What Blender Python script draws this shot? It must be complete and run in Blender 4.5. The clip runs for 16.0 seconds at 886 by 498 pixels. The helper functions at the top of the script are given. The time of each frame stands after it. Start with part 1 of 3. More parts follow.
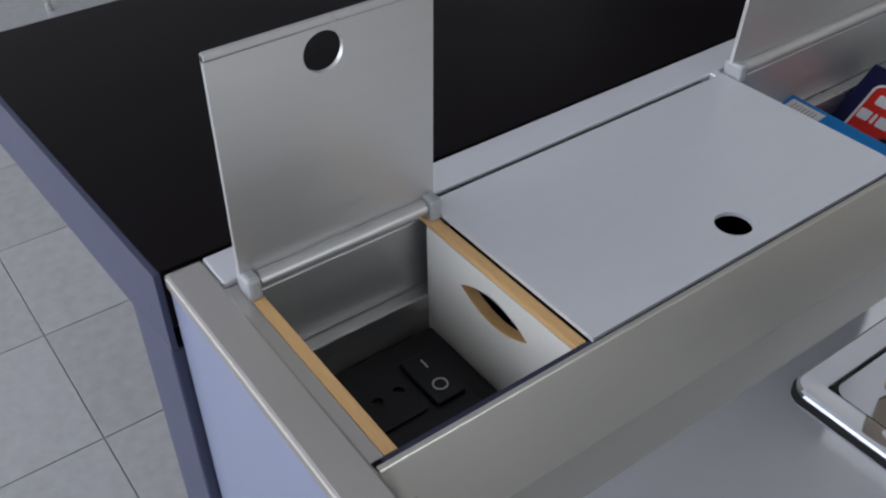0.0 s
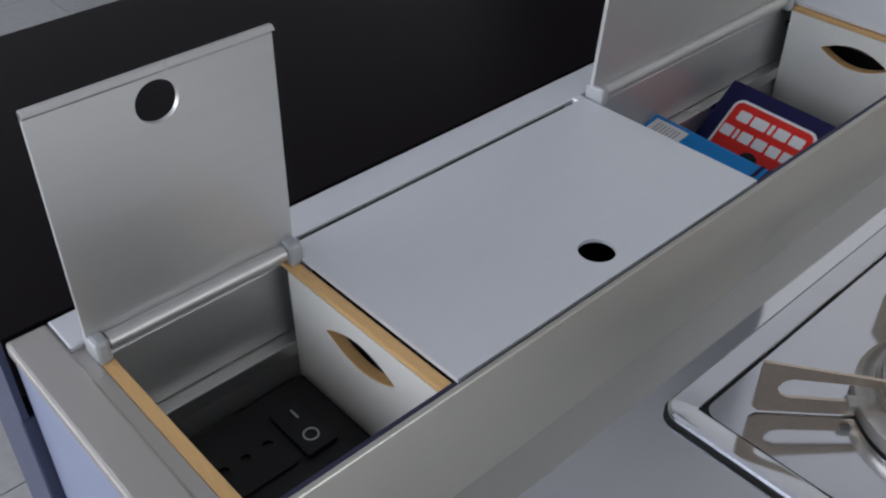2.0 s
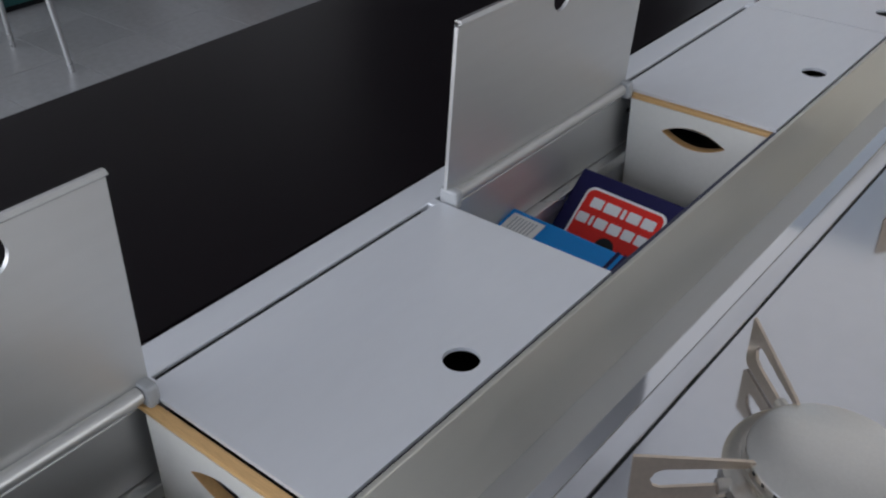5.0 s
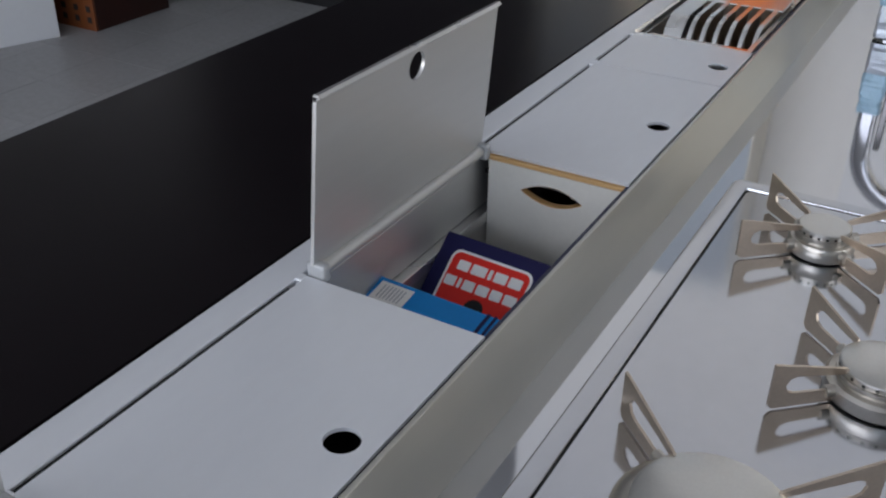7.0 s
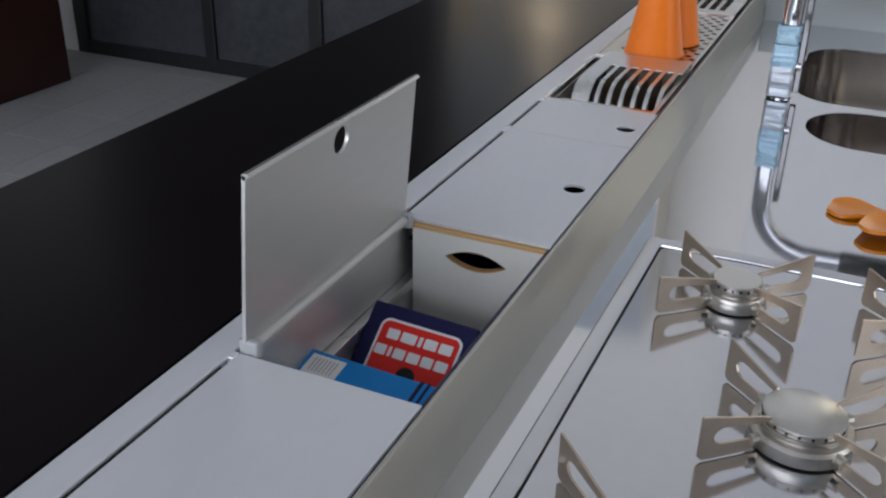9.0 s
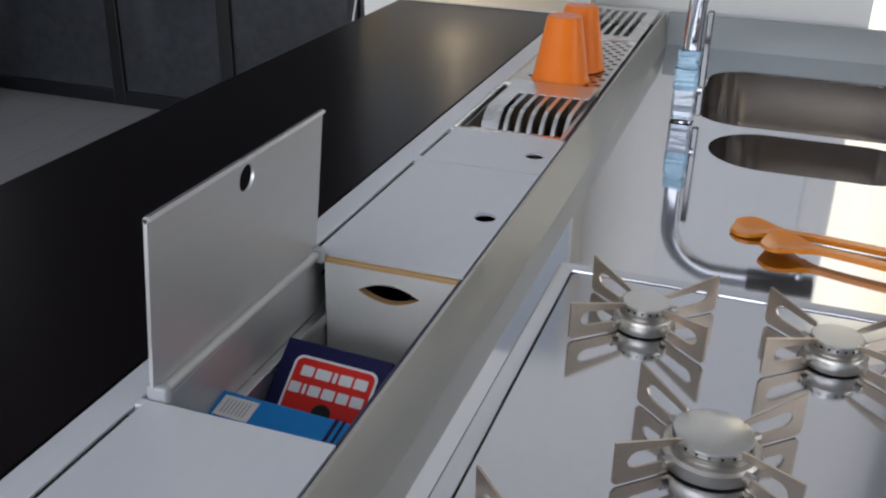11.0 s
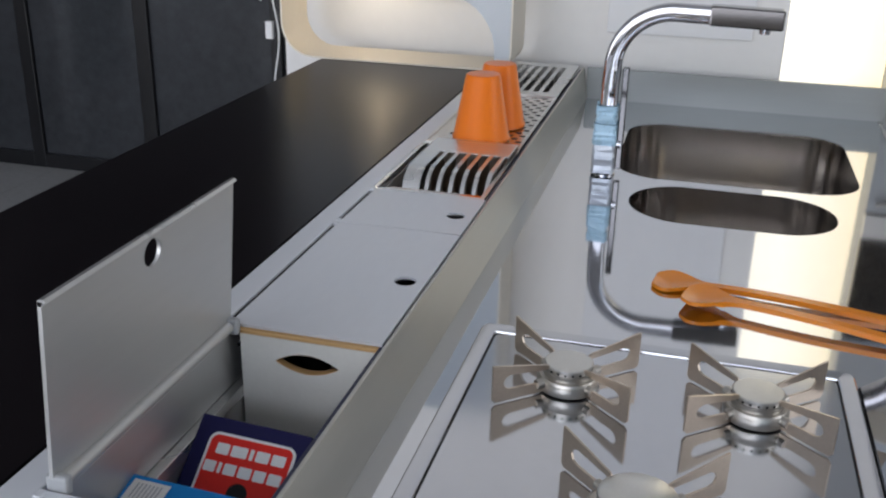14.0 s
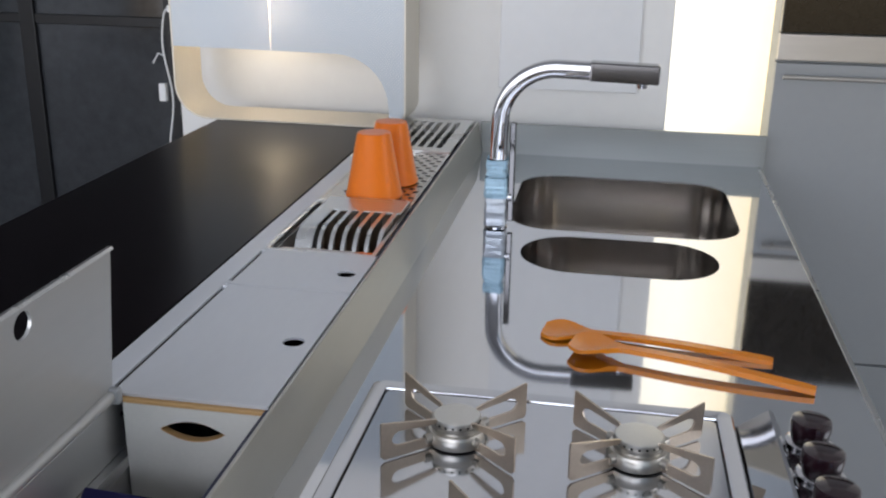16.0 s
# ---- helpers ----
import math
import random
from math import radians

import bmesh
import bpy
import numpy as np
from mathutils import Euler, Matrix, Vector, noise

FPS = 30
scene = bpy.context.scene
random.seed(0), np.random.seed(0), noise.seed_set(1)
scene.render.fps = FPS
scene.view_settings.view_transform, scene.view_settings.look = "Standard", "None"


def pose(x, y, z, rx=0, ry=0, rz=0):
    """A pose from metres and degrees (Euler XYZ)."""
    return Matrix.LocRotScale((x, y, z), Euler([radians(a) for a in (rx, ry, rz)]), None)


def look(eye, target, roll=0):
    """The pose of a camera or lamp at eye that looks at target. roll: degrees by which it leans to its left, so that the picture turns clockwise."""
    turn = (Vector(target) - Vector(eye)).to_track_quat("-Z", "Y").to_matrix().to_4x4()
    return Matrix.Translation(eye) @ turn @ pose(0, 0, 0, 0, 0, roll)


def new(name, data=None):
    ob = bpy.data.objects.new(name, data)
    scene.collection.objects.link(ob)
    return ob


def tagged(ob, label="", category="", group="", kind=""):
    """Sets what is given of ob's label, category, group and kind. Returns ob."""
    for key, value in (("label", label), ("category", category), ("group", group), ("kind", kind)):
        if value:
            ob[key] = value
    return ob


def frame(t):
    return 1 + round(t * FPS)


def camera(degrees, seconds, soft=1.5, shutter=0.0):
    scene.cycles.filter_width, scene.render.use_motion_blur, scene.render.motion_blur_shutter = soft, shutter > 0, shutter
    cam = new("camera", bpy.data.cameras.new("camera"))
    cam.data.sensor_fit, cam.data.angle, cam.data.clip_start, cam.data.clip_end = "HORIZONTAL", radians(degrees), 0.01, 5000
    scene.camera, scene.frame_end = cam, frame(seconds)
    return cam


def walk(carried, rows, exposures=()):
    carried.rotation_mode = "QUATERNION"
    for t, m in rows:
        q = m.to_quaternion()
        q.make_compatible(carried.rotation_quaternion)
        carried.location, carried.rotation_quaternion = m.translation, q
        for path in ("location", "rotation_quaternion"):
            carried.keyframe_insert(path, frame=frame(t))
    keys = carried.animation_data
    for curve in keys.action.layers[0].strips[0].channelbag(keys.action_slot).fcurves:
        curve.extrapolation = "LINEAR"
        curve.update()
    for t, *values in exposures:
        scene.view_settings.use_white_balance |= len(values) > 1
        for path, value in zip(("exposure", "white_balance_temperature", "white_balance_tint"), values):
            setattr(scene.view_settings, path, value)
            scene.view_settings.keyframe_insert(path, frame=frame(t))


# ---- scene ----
cam = camera(49.2, 16.0, 2.2)
PATH = [
    (0, (0.46, -0.95, 1.365), (-0.802, -0.048, 0.102), -0.7),
    (0.5, (0.46, -0.936, 1.363), (-0.791, -0.005, 0.11), -0.7),
    (1, (0.46, -0.925, 1.362), (-0.758, 0.053, 0.113), -0.5),
    (1.5, (0.461, -0.917, 1.362), (-0.732, 0.096, 0.118), -0.1),
    (2, (0.464, -0.911, 1.366), (-0.701, 0.15, 0.135), 0.0),
    (2.5, (0.466, -0.906, 1.369), (-0.676, 0.206, 0.162), 0.1),
    (3, (0.468, -0.9, 1.373), (-0.65, 0.256, 0.183), 0.1),
    (3.5, (0.465, -0.895, 1.375), (-0.637, 0.3, 0.21), 0.1),
    (5.8, (0.466, -0.878, 1.391), (-0.542, 0.489, 0.335), -0.8),
    (6, (0.458, -0.877, 1.392), (-0.516, 0.522, 0.345), -0.3),
    (6.5, (0.457, -0.878, 1.394), (-0.459, 0.574, 0.367), 0.3),
    (7, (0.452, -0.877, 1.395), (-0.408, 0.622, 0.388), 0.8),
    (7.5, (0.449, -0.885, 1.398), (-0.369, 0.655, 0.418), 1.1),
    (8, (0.446, -0.894, 1.402), (-0.359, 0.674, 0.458), 0.5),
    (8.5, (0.444, -0.893, 1.406), (-0.318, 0.711, 0.486), 0.8),
    (9, (0.441, -0.89, 1.408), (-0.287, 0.744, 0.512), 1.1),
    (11.3, (0.452, -0.882, 1.417), (-0.123, 0.842, 0.582), 1.2),
    (11.5, (0.454, -0.882, 1.416), (-0.119, 0.849, 0.595), 1.0),
    (12, (0.455, -0.879, 1.417), (-0.094, 0.869, 0.615), 1.2),
    (12.5, (0.458, -0.875, 1.416), (-0.064, 0.884, 0.619), 1.1),
    (13, (0.456, -0.869, 1.418), (-0.067, 0.893, 0.628), 1.1),
    (13.5, (0.455, -0.859, 1.421), (-0.047, 0.914, 0.644), 1.2),
    (14, (0.46, -0.856, 1.425), (-0.014, 0.936, 0.675), 1.3),
    (14.5, (0.468, -0.857, 1.432), (0.029, 0.957, 0.714), 1.3),
    (15, (0.48, -0.859, 1.433), (0.083, 0.981, 0.755), 1.1),
    (15.5, (0.488, -0.863, 1.437), (0.121, 0.992, 0.783), 1.0),
    (16, (0.498, -0.86, 1.437), (0.183, 1.006, 0.791), 1.0),
]
walk(cam, [(t, look(eye, target, roll)) for t, eye, target, roll in PATH])

scene.view_settings.exposure = 0.0

# ---------------------------------------------------------------- light
world = bpy.data.worlds.new("sky")
scene.world = world
world.use_nodes = True
wn = world.node_tree.nodes
sky = wn.new("ShaderNodeTexSky")
sky.sky_type = "NISHITA"
sky.sun_disc = False
sky.sun_elevation = radians(35)
sky.sun_rotation = radians(200)
wn["Background"].inputs["Strength"].default_value = 0.1
world.node_tree.links.new(sky.outputs[0], wn["Background"].inputs[0])


def area(name, size_x, size_y, watts, colour, m):
    data = bpy.data.lights.new(name, "AREA")
    data.shape, data.size, data.size_y, data.energy, data.color = "RECTANGLE", size_x, size_y, watts, colour
    ob = new(name, data)
    ob.matrix_world = m
    return ob


# daylight in the shop window behind the camera and in the side window
area("window_daylight", 5.4, 2.3, 122, (0.82, 0.87, 1.0), look((-1.6, -3.13, 1.45), (-1.6, 0, 1.2)))
area("side_window_daylight", 1.6, 2.0, 24, (0.95, 0.95, 0.97), look((3.43, 0.1, 1.5), (0, 0.1, 1.3)))
# small lamp behind the perforated panel
lamp = bpy.data.lights.new("panel_lamp", "POINT")
lamp.energy, lamp.color, lamp.shadow_soft_size = 1.2, (1.0, 0.80, 0.55), 0.03
new("panel_lamp", lamp).location = (-0.375, 1.575, 1.212)

# ---------------------------------------------------------------- materials


def material(name, colour, rough=0.5, metal=0.0, var=0.06, scale=8.0, bump=0.0, bump_scale=200.0, rvar=0.06,
             stretch=(1, 1, 1), emit=None, strength=0.0, transmission=0.0, alpha=1.0, coat=0.0, spec=0.5, warm=None):
    m = bpy.data.materials.new(name)
    m.use_nodes = True
    nt = m.node_tree
    p = nt.nodes["Principled BSDF"]
    co = nt.nodes.new("ShaderNodeTexCoord")
    mp = nt.nodes.new("ShaderNodeMapping")
    mp.inputs["Scale"].default_value = stretch
    nt.links.new(co.outputs["Object"], mp.inputs[0])
    n1 = nt.nodes.new("ShaderNodeTexNoise")
    n1.inputs["Scale"].default_value, n1.inputs["Detail"].default_value = scale, 6
    n2 = nt.nodes.new("ShaderNodeTexNoise")
    n2.inputs["Scale"].default_value, n2.inputs["Detail"].default_value = scale * 17, 3
    nt.links.new(mp.outputs[0], n1.inputs[0])
    nt.links.new(mp.outputs[0], n2.inputs[0])
    add = nt.nodes.new("ShaderNodeMath")
    add.operation = "ADD"
    nt.links.new(n1.outputs[0], add.inputs[0])
    nt.links.new(n2.outputs[0], add.inputs[1])
    ramp = nt.nodes.new("ShaderNodeMapRange")
    ramp.inputs[1].default_value, ramp.inputs[2].default_value = 0.6, 1.4
    nt.links.new(add.outputs[0], ramp.inputs[0])
    mix = nt.nodes.new("ShaderNodeMix")
    mix.data_type = "RGBA"
    lo = [c * (1 - var) for c in (warm or colour)]
    hi = [min(1, c * (1 + var)) for c in colour]
    mix.inputs[6].default_value, mix.inputs[7].default_value = (*lo, 1), (*hi, 1)
    nt.links.new(ramp.outputs[0], mix.inputs[0])
    nt.links.new(mix.outputs[2], p.inputs["Base Color"])
    rr = nt.nodes.new("ShaderNodeMapRange")
    rr.inputs[3].default_value, rr.inputs[4].default_value = max(0, rough - rvar), min(1, rough + rvar)
    nt.links.new(n1.outputs[0], rr.inputs[0])
    nt.links.new(rr.outputs[0], p.inputs["Roughness"])
    p.inputs["Metallic"].default_value = metal
    p.inputs["Specular IOR Level"].default_value = spec
    p.inputs["Transmission Weight"].default_value = transmission
    p.inputs["Alpha"].default_value = alpha
    p.inputs["Coat Weight"].default_value = coat
    if emit:
        p.inputs["Emission Color"].default_value = (*emit, 1)
        p.inputs["Emission Strength"].default_value = strength
    if bump:
        n3 = nt.nodes.new("ShaderNodeTexNoise")
        n3.inputs["Scale"].default_value, n3.inputs["Detail"].default_value = bump_scale, 4
        nt.links.new(mp.outputs[0], n3.inputs[0])
        b = nt.nodes.new("ShaderNodeBump")
        b.inputs["Strength"].default_value, b.inputs["Distance"].default_value = bump, 0.001
        nt.links.new(n3.outputs[0], b.inputs["Height"])
        nt.links.new(b.outputs[0], p.inputs["Normal"])
    return m


STEEL = material("satin_steel", (0.64, 0.65, 0.675), 0.05, 1.0, 0.03, 3, 0.012, 60, 0.02, (1, 0.06, 1))
MIRROR_STEEL = material("polished_hob_steel", (0.56, 0.57, 0.60), 0.10, 1.0, 0.03, 4, 0.012, 60, 0.02)
BOWL = material("brushed_bowl_steel", (0.46, 0.435, 0.415), 0.17, 1.0, 0.10, 6, 0.04, 300, 0.05, (1, 1, 0.05))
RIM_STEEL = material("brushed_rim_steel", (0.54, 0.515, 0.485), 0.36, 0.9, 0.05, 5, 0.05, 300, 0.05, (0.1, 1, 1))
WALL_STEEL = material("satin_channel_wall", (0.54, 0.53, 0.48), 0.38, 0.75, 0.02, 5, 0.0, 200, 0.02, (1, 0.1, 1))
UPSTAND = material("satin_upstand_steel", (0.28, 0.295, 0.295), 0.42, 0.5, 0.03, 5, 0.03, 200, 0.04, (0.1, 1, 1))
# lighter copy of the aluminium: light on flat-lying faces is in the colour
LID = material("lit_flat_aluminium", (0.72, 0.735, 0.765), 0.5, 0.45, 0.02, 5, 0.03, 500, 0.04, (1, 0.3, 1))
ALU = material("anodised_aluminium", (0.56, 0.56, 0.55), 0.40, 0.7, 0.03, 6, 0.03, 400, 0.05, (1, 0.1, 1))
BRIGHT_ALU = material("bright_aluminium", (0.70, 0.70, 0.69), 0.28, 0.9, 0.03, 6)
CHROME = material("chrome", (0.45, 0.45, 0.47), 0.04, 1.0, 0.01, 6, rvar=0.01)
# chrome with the dark room's reflection put into its colour
CHROME_DARK_REFLECTION = material("chrome_dark_reflection", (0.15, 0.145, 0.145), 0.07, 1.0, 0.03, 8, 0.01, 80, 0.02)
BURNER = material("burner_steel", (0.50, 0.475, 0.435), 0.32, 1.0, 0.06, 20, 0.05, 300)
GRATE = material("grate_steel", (0.58, 0.49, 0.40), 0.32, 1.0, 0.08, 15, 0.08, 300)
CAP = material("satin_burner_cap", (0.62, 0.61, 0.58), 0.30, 1.0, 0.05, 25, 0.04, 400)
BLACK = material("black_plastic", (0.008, 0.008, 0.009), 0.45, 0, 0.1, 20, 0.05, 500, spec=0.3)
# near-black that puts the shade of holes and gaps into the colour
VOID = material("recess_shade", (0.01, 0.01, 0.01), 0.7, 0, 0.1, 20)
TABLE = material("dark_table_laminate", (0.0052, 0.0034, 0.0044), 0.28, 0, 0.10, 12, 0.02, 700, 0.008, spec=0.075)
FRAME = material("dark_blue_frame_lacquer", (0.045, 0.05, 0.095), 0.45, 0.0, 0.06, 10, 0.03, 400)
ENDPANEL = material("island_end_steel", (0.29, 0.33, 0.46), 0.42, 0.5, 0.03, 3, 0.03, 300, 0.04, (1, 1, 0.1))
WOOD = material("birch_ply_edge", (0.62, 0.38, 0.16), 0.55, 0, 0.18, 30, 0.15, 300, 0.05, (0.2, 2, 6))
LAMINATE = material("cream_white_laminate", (0.76, 0.74, 0.685), 0.45, 0, 0.03, 10, 0.02, 500)
GASKET = material("navy_gasket", (0.018, 0.02, 0.05), 0.5, 0, 0.1, 20)
WHITE = material("white_wall_paint", (0.80, 0.795, 0.785), 0.6, 0, 0.02, 2, 0.05, 150)
PANELW = material("white_lacquer_panel", (0.74, 0.75, 0.77), 0.35, 0, 0.02, 2, 0.02, 150)
CEIL = material("ceiling_paint", (0.72, 0.72, 0.72), 0.8, 0, 0.03, 2, 0.06, 120)
TILE = material("grey_stone_tile", (0.37, 0.37, 0.375), 0.42, 0, 0.08, 2.2, 0.03, 40, 0.08, warm=(0.335, 0.33, 0.32))
GROUT = material("tile_grout", (0.25, 0.25, 0.245), 0.85, 0, 0.12, 30, 0.2, 200)
CABINET = material("grey_cabinet_lacquer", (0.32, 0.335, 0.35), 0.35, 0.1, 0.02, 3, 0.02, 200)
OVEN_GLASS = material("black_oven_glass", (0.020, 0.017, 0.014), 0.06, 0, 0.1, 5, spec=0.6)
DARKGLASS = material("smoked_glass", (0.046, 0.049, 0.055), 0.10, 0, 0.25, 1.5, spec=0.5)
DARKFRAME = material("black_door_frame", (0.012, 0.012, 0.014), 0.4, 0.2, 0.1, 8)
REDWOOD = material("mahogany_veneer", (0.030, 0.007, 0.004), 0.42, 0, 0.30, 6, 0.1, 200, 0.06, (1, 1, 0.12))
# mahogany again, lighter: the orange light on one side is in the colour
LIT_REDWOOD = material("lit_mahogany_veneer", (0.17, 0.050, 0.014), 0.42, 0, 0.20, 6, 0.1, 200, 0.06, (1, 1, 0.12))
TEAL = material("dark_teal_lacquer", (0.010, 0.060, 0.058), 0.30, 0, 0.06, 4, 0.02, 200)
ORANGE = material("orange_plastic", (0.98, 0.215, 0.006), 0.32, 0, 0.04, 10, transmission=0.12)
AMBER = material("amber_plastic", (1.0, 0.31, 0.014), 0.22, 0, 0.04, 10, transmission=0.15)
FILM = material("blue_protective_film", (0.40, 0.60, 0.75), 0.28, 0.1, 0.12, 70, 0.3, 150)
CLEARFILM = material("clear_film", (0.50, 0.54, 0.60), 0.30, 0.45, 0.2, 40, 0.4, 120)
KNOB = material("dark_plum_knob", (0.018, 0.006, 0.010), 0.14, 0, 0.1, 20, coat=0.5)
CARD_BLUE = material("bright_blue_card", (0.003, 0.24, 0.66), 0.5, 0, 0.05, 20, spec=0.3)
CARD_NAVY = material("navy_card", (0.010, 0.009, 0.065), 0.50, 0, 0.06, 20, spec=0.25)
CARD_RED = material("red_card", (0.80, 0.030, 0.020), 0.50, 0, 0.05, 20, spec=0.25)
CARD_WHITE = material("white_card", (0.86, 0.85, 0.84), 0.45, 0, 0.03, 20)
CARD_GREY = material("printed_grey_bars", (0.50, 0.50, 0.53), 0.5, 0, 0.05, 20)
COPPER = material("rack_tray_steel", (0.62, 0.50, 0.42), 0.16, 1.0, 0.05, 10)
DRAINER = material("drainer_steel", (0.66, 0.645, 0.63), 0.24, 1.0, 0.05, 10, 0.03, 300)
SHEET = material("beige_sheet_metal", (0.62, 0.58, 0.50), 0.40, 0.3, 0.03, 5, 0.02, 200)
CABLE = material("white_cable", (0.75, 0.75, 0.75), 0.45)
BLIND = material("sunlit_cream_blind", (0.85, 0.82, 0.72), 0.8, 0, 0.04, 2, emit=(1.0, 0.90, 0.62), strength=1.05)
# emission paints the blind's backlight: whitest at one side, yellower towards the other
bt = BLIND.node_tree
bco = bt.nodes.new("ShaderNodeTexCoord")
bsp = bt.nodes.new("ShaderNodeSeparateXYZ")
brm = bt.nodes.new("ShaderNodeValToRGB")
brm.color_ramp.elements[0].position, brm.color_ramp.elements[0].color = 0.30, (1.0, 0.95, 0.83, 1)
brm.color_ramp.elements[1].position, brm.color_ramp.elements[1].color = 0.95, (0.92, 0.73, 0.41, 1)
bt.links.new(bco.outputs["Generated"], bsp.inputs[0])
bt.links.new(bsp.outputs[0], brm.inputs[0])
bt.links.new(brm.outputs[0], bt.nodes["Principled BSDF"].inputs["Emission Color"])
PRINT = material("grey_print", (0.45, 0.45, 0.46), 0.5)


def shade_by_piece(m, amount):
    """Let each piece differ a little in lightness."""
    nt = m.node_tree
    p = nt.nodes["Principled BSDF"]
    src = p.inputs["Base Color"].links[0].from_socket
    info = nt.nodes.new("ShaderNodeObjectInfo")
    rng = nt.nodes.new("ShaderNodeMapRange")
    rng.inputs[3].default_value, rng.inputs[4].default_value = 1 - amount, 1 + amount
    nt.links.new(info.outputs["Random"], rng.inputs[0])
    hsv = nt.nodes.new("ShaderNodeHueSaturation")
    nt.links.new(src, hsv.inputs["Color"])
    nt.links.new(rng.outputs[0], hsv.inputs["Value"])
    nt.links.new(hsv.outputs[0], p.inputs["Base Color"])


shade_by_piece(TILE, 0.05)


def perforated():
    """Grey sheet with rows of small round holes."""
    m = material("perforated_grey_sheet", (0.43, 0.47, 0.51), 0.38, 0.4, 0.03, 4)
    nt = m.node_tree
    co = nt.nodes.new("ShaderNodeTexCoord")
    mp = nt.nodes.new("ShaderNodeMapping")
    mp.inputs["Scale"].default_value = (160, 1, 160)
    mp.inputs["Rotation"].default_value = (0, radians(45), 0)
    nt.links.new(co.outputs["Object"], mp.inputs[0])
    sep = nt.nodes.new("ShaderNodeSeparateXYZ")
    nt.links.new(mp.outputs[0], sep.inputs[0])
    sq = []
    for axis in (0, 2):
        fr = nt.nodes.new("ShaderNodeMath")
        fr.operation = "FRACT"
        nt.links.new(sep.outputs[axis], fr.inputs[0])
        sub = nt.nodes.new("ShaderNodeMath")
        sub.operation = "SUBTRACT"
        sub.inputs[1].default_value = 0.5
        nt.links.new(fr.outputs[0], sub.inputs[0])
        mul = nt.nodes.new("ShaderNodeMath")
        mul.operation = "MULTIPLY"
        nt.links.new(sub.outputs[0], mul.inputs[0])
        nt.links.new(sub.outputs[0], mul.inputs[1])
        sq.append(mul)
    add = nt.nodes.new("ShaderNodeMath")
    nt.links.new(sq[0].outputs[0], add.inputs[0])
    nt.links.new(sq[1].outputs[0], add.inputs[1])
    gt = nt.nodes.new("ShaderNodeMath")
    gt.operation = "GREATER_THAN"
    gt.inputs[1].default_value = 0.035
    nt.links.new(add.outputs[0], gt.inputs[0])
    nt.links.new(gt.outputs[0], nt.nodes["Principled BSDF"].inputs["Alpha"])
    return m


PERF = perforated()
HINGE = material("grey_translucent_plastic", (0.36, 0.37, 0.38), 0.35, 0, 0.05, 20)

# ---------------------------------------------------------------- mesh helpers


def thing(name, label, category, group="", kind="", at=(0, 0, 0)):
    ob = new(name)
    ob.location = at
    return tagged(ob, label, category, group, kind)


def part(name, bm, mat, parent=None, label="", smooth=False):
    bmesh.ops.recalc_face_normals(bm, faces=bm.faces)
    me = bpy.data.meshes.new(name)
    bm.to_mesh(me)
    bm.free()
    me.materials.append(mat)
    if smooth:
        me.shade_smooth()
        me.set_sharp_from_angle(angle=radians(35))
    ob = new(name, me)
    if parent:
        ob.parent = parent
        root = parent
        off = Vector((0, 0, 0))
        while root:
            off += root.location
            root = root.parent
        me.transform(Matrix.Translation(-off))
    if label:
        ob["label"] = label
    return ob


def solo(name, bm, mat, label, category, group="", kind="", smooth=False):
    return tagged(part(name, bm, mat, None, "", smooth), label, category, group, kind)


def bx(x0, x1, y0, y1, z0, z1, bevel=0.0, seg=2):
    bm = bmesh.new()
    bmesh.ops.create_cube(bm, size=1)
    bmesh.ops.scale(bm, vec=(x1 - x0, y1 - y0, z1 - z0), verts=bm.verts)
    bmesh.ops.translate(bm, vec=((x0 + x1) / 2, (y0 + y1) / 2, (z0 + z1) / 2), verts=bm.verts)
    if bevel:
        bmesh.ops.bevel(bm, geom=bm.edges[:], offset=bevel, segments=seg, profile=0.5, affect="EDGES")
    return bm


def join(*bms):
    out = bmesh.new()
    for b in bms:
        me = bpy.data.meshes.new("tmp")
        b.to_mesh(me)
        b.free()
        out.from_mesh(me)
        bpy.data.meshes.remove(me)
    return out


def moved(bm, m):
    bm.transform(m)
    return bm


def rounded(x0, x1, y0, y1, r, n=8):
    """Outline of a rounded rectangle, counter-clockwise."""
    pts = []
    for cx, cy, a in ((x1 - r, y0 + r, -90), (x1 - r, y1 - r, 0), (x0 + r, y1 - r, 90), (x0 + r, y0 + r, 180)):
        for i in range(n + 1):
            t = radians(a + 90 * i / n)
            pts.append((cx + r * math.cos(t), cy + r * math.sin(t)))
    return pts


def circle(cx, cy, r, n=32, ry=None):
    return [(cx + r * math.cos(2 * math.pi * i / n), cy + (ry or r) * math.sin(2 * math.pi * i / n)) for i in range(n)]


def lens(cx, cy, w, h, n=16):
    """Pointed oval."""
    up = [(cx - w / 2 + w * i / n, cy + h / 2 * math.sin(math.pi * i / n) ** 0.85) for i in range(n)]
    down = [(cx + w / 2 - w * i / n, cy - h / 2 * math.sin(math.pi * i / n) ** 0.85) for i in range(n)]
    return up + down


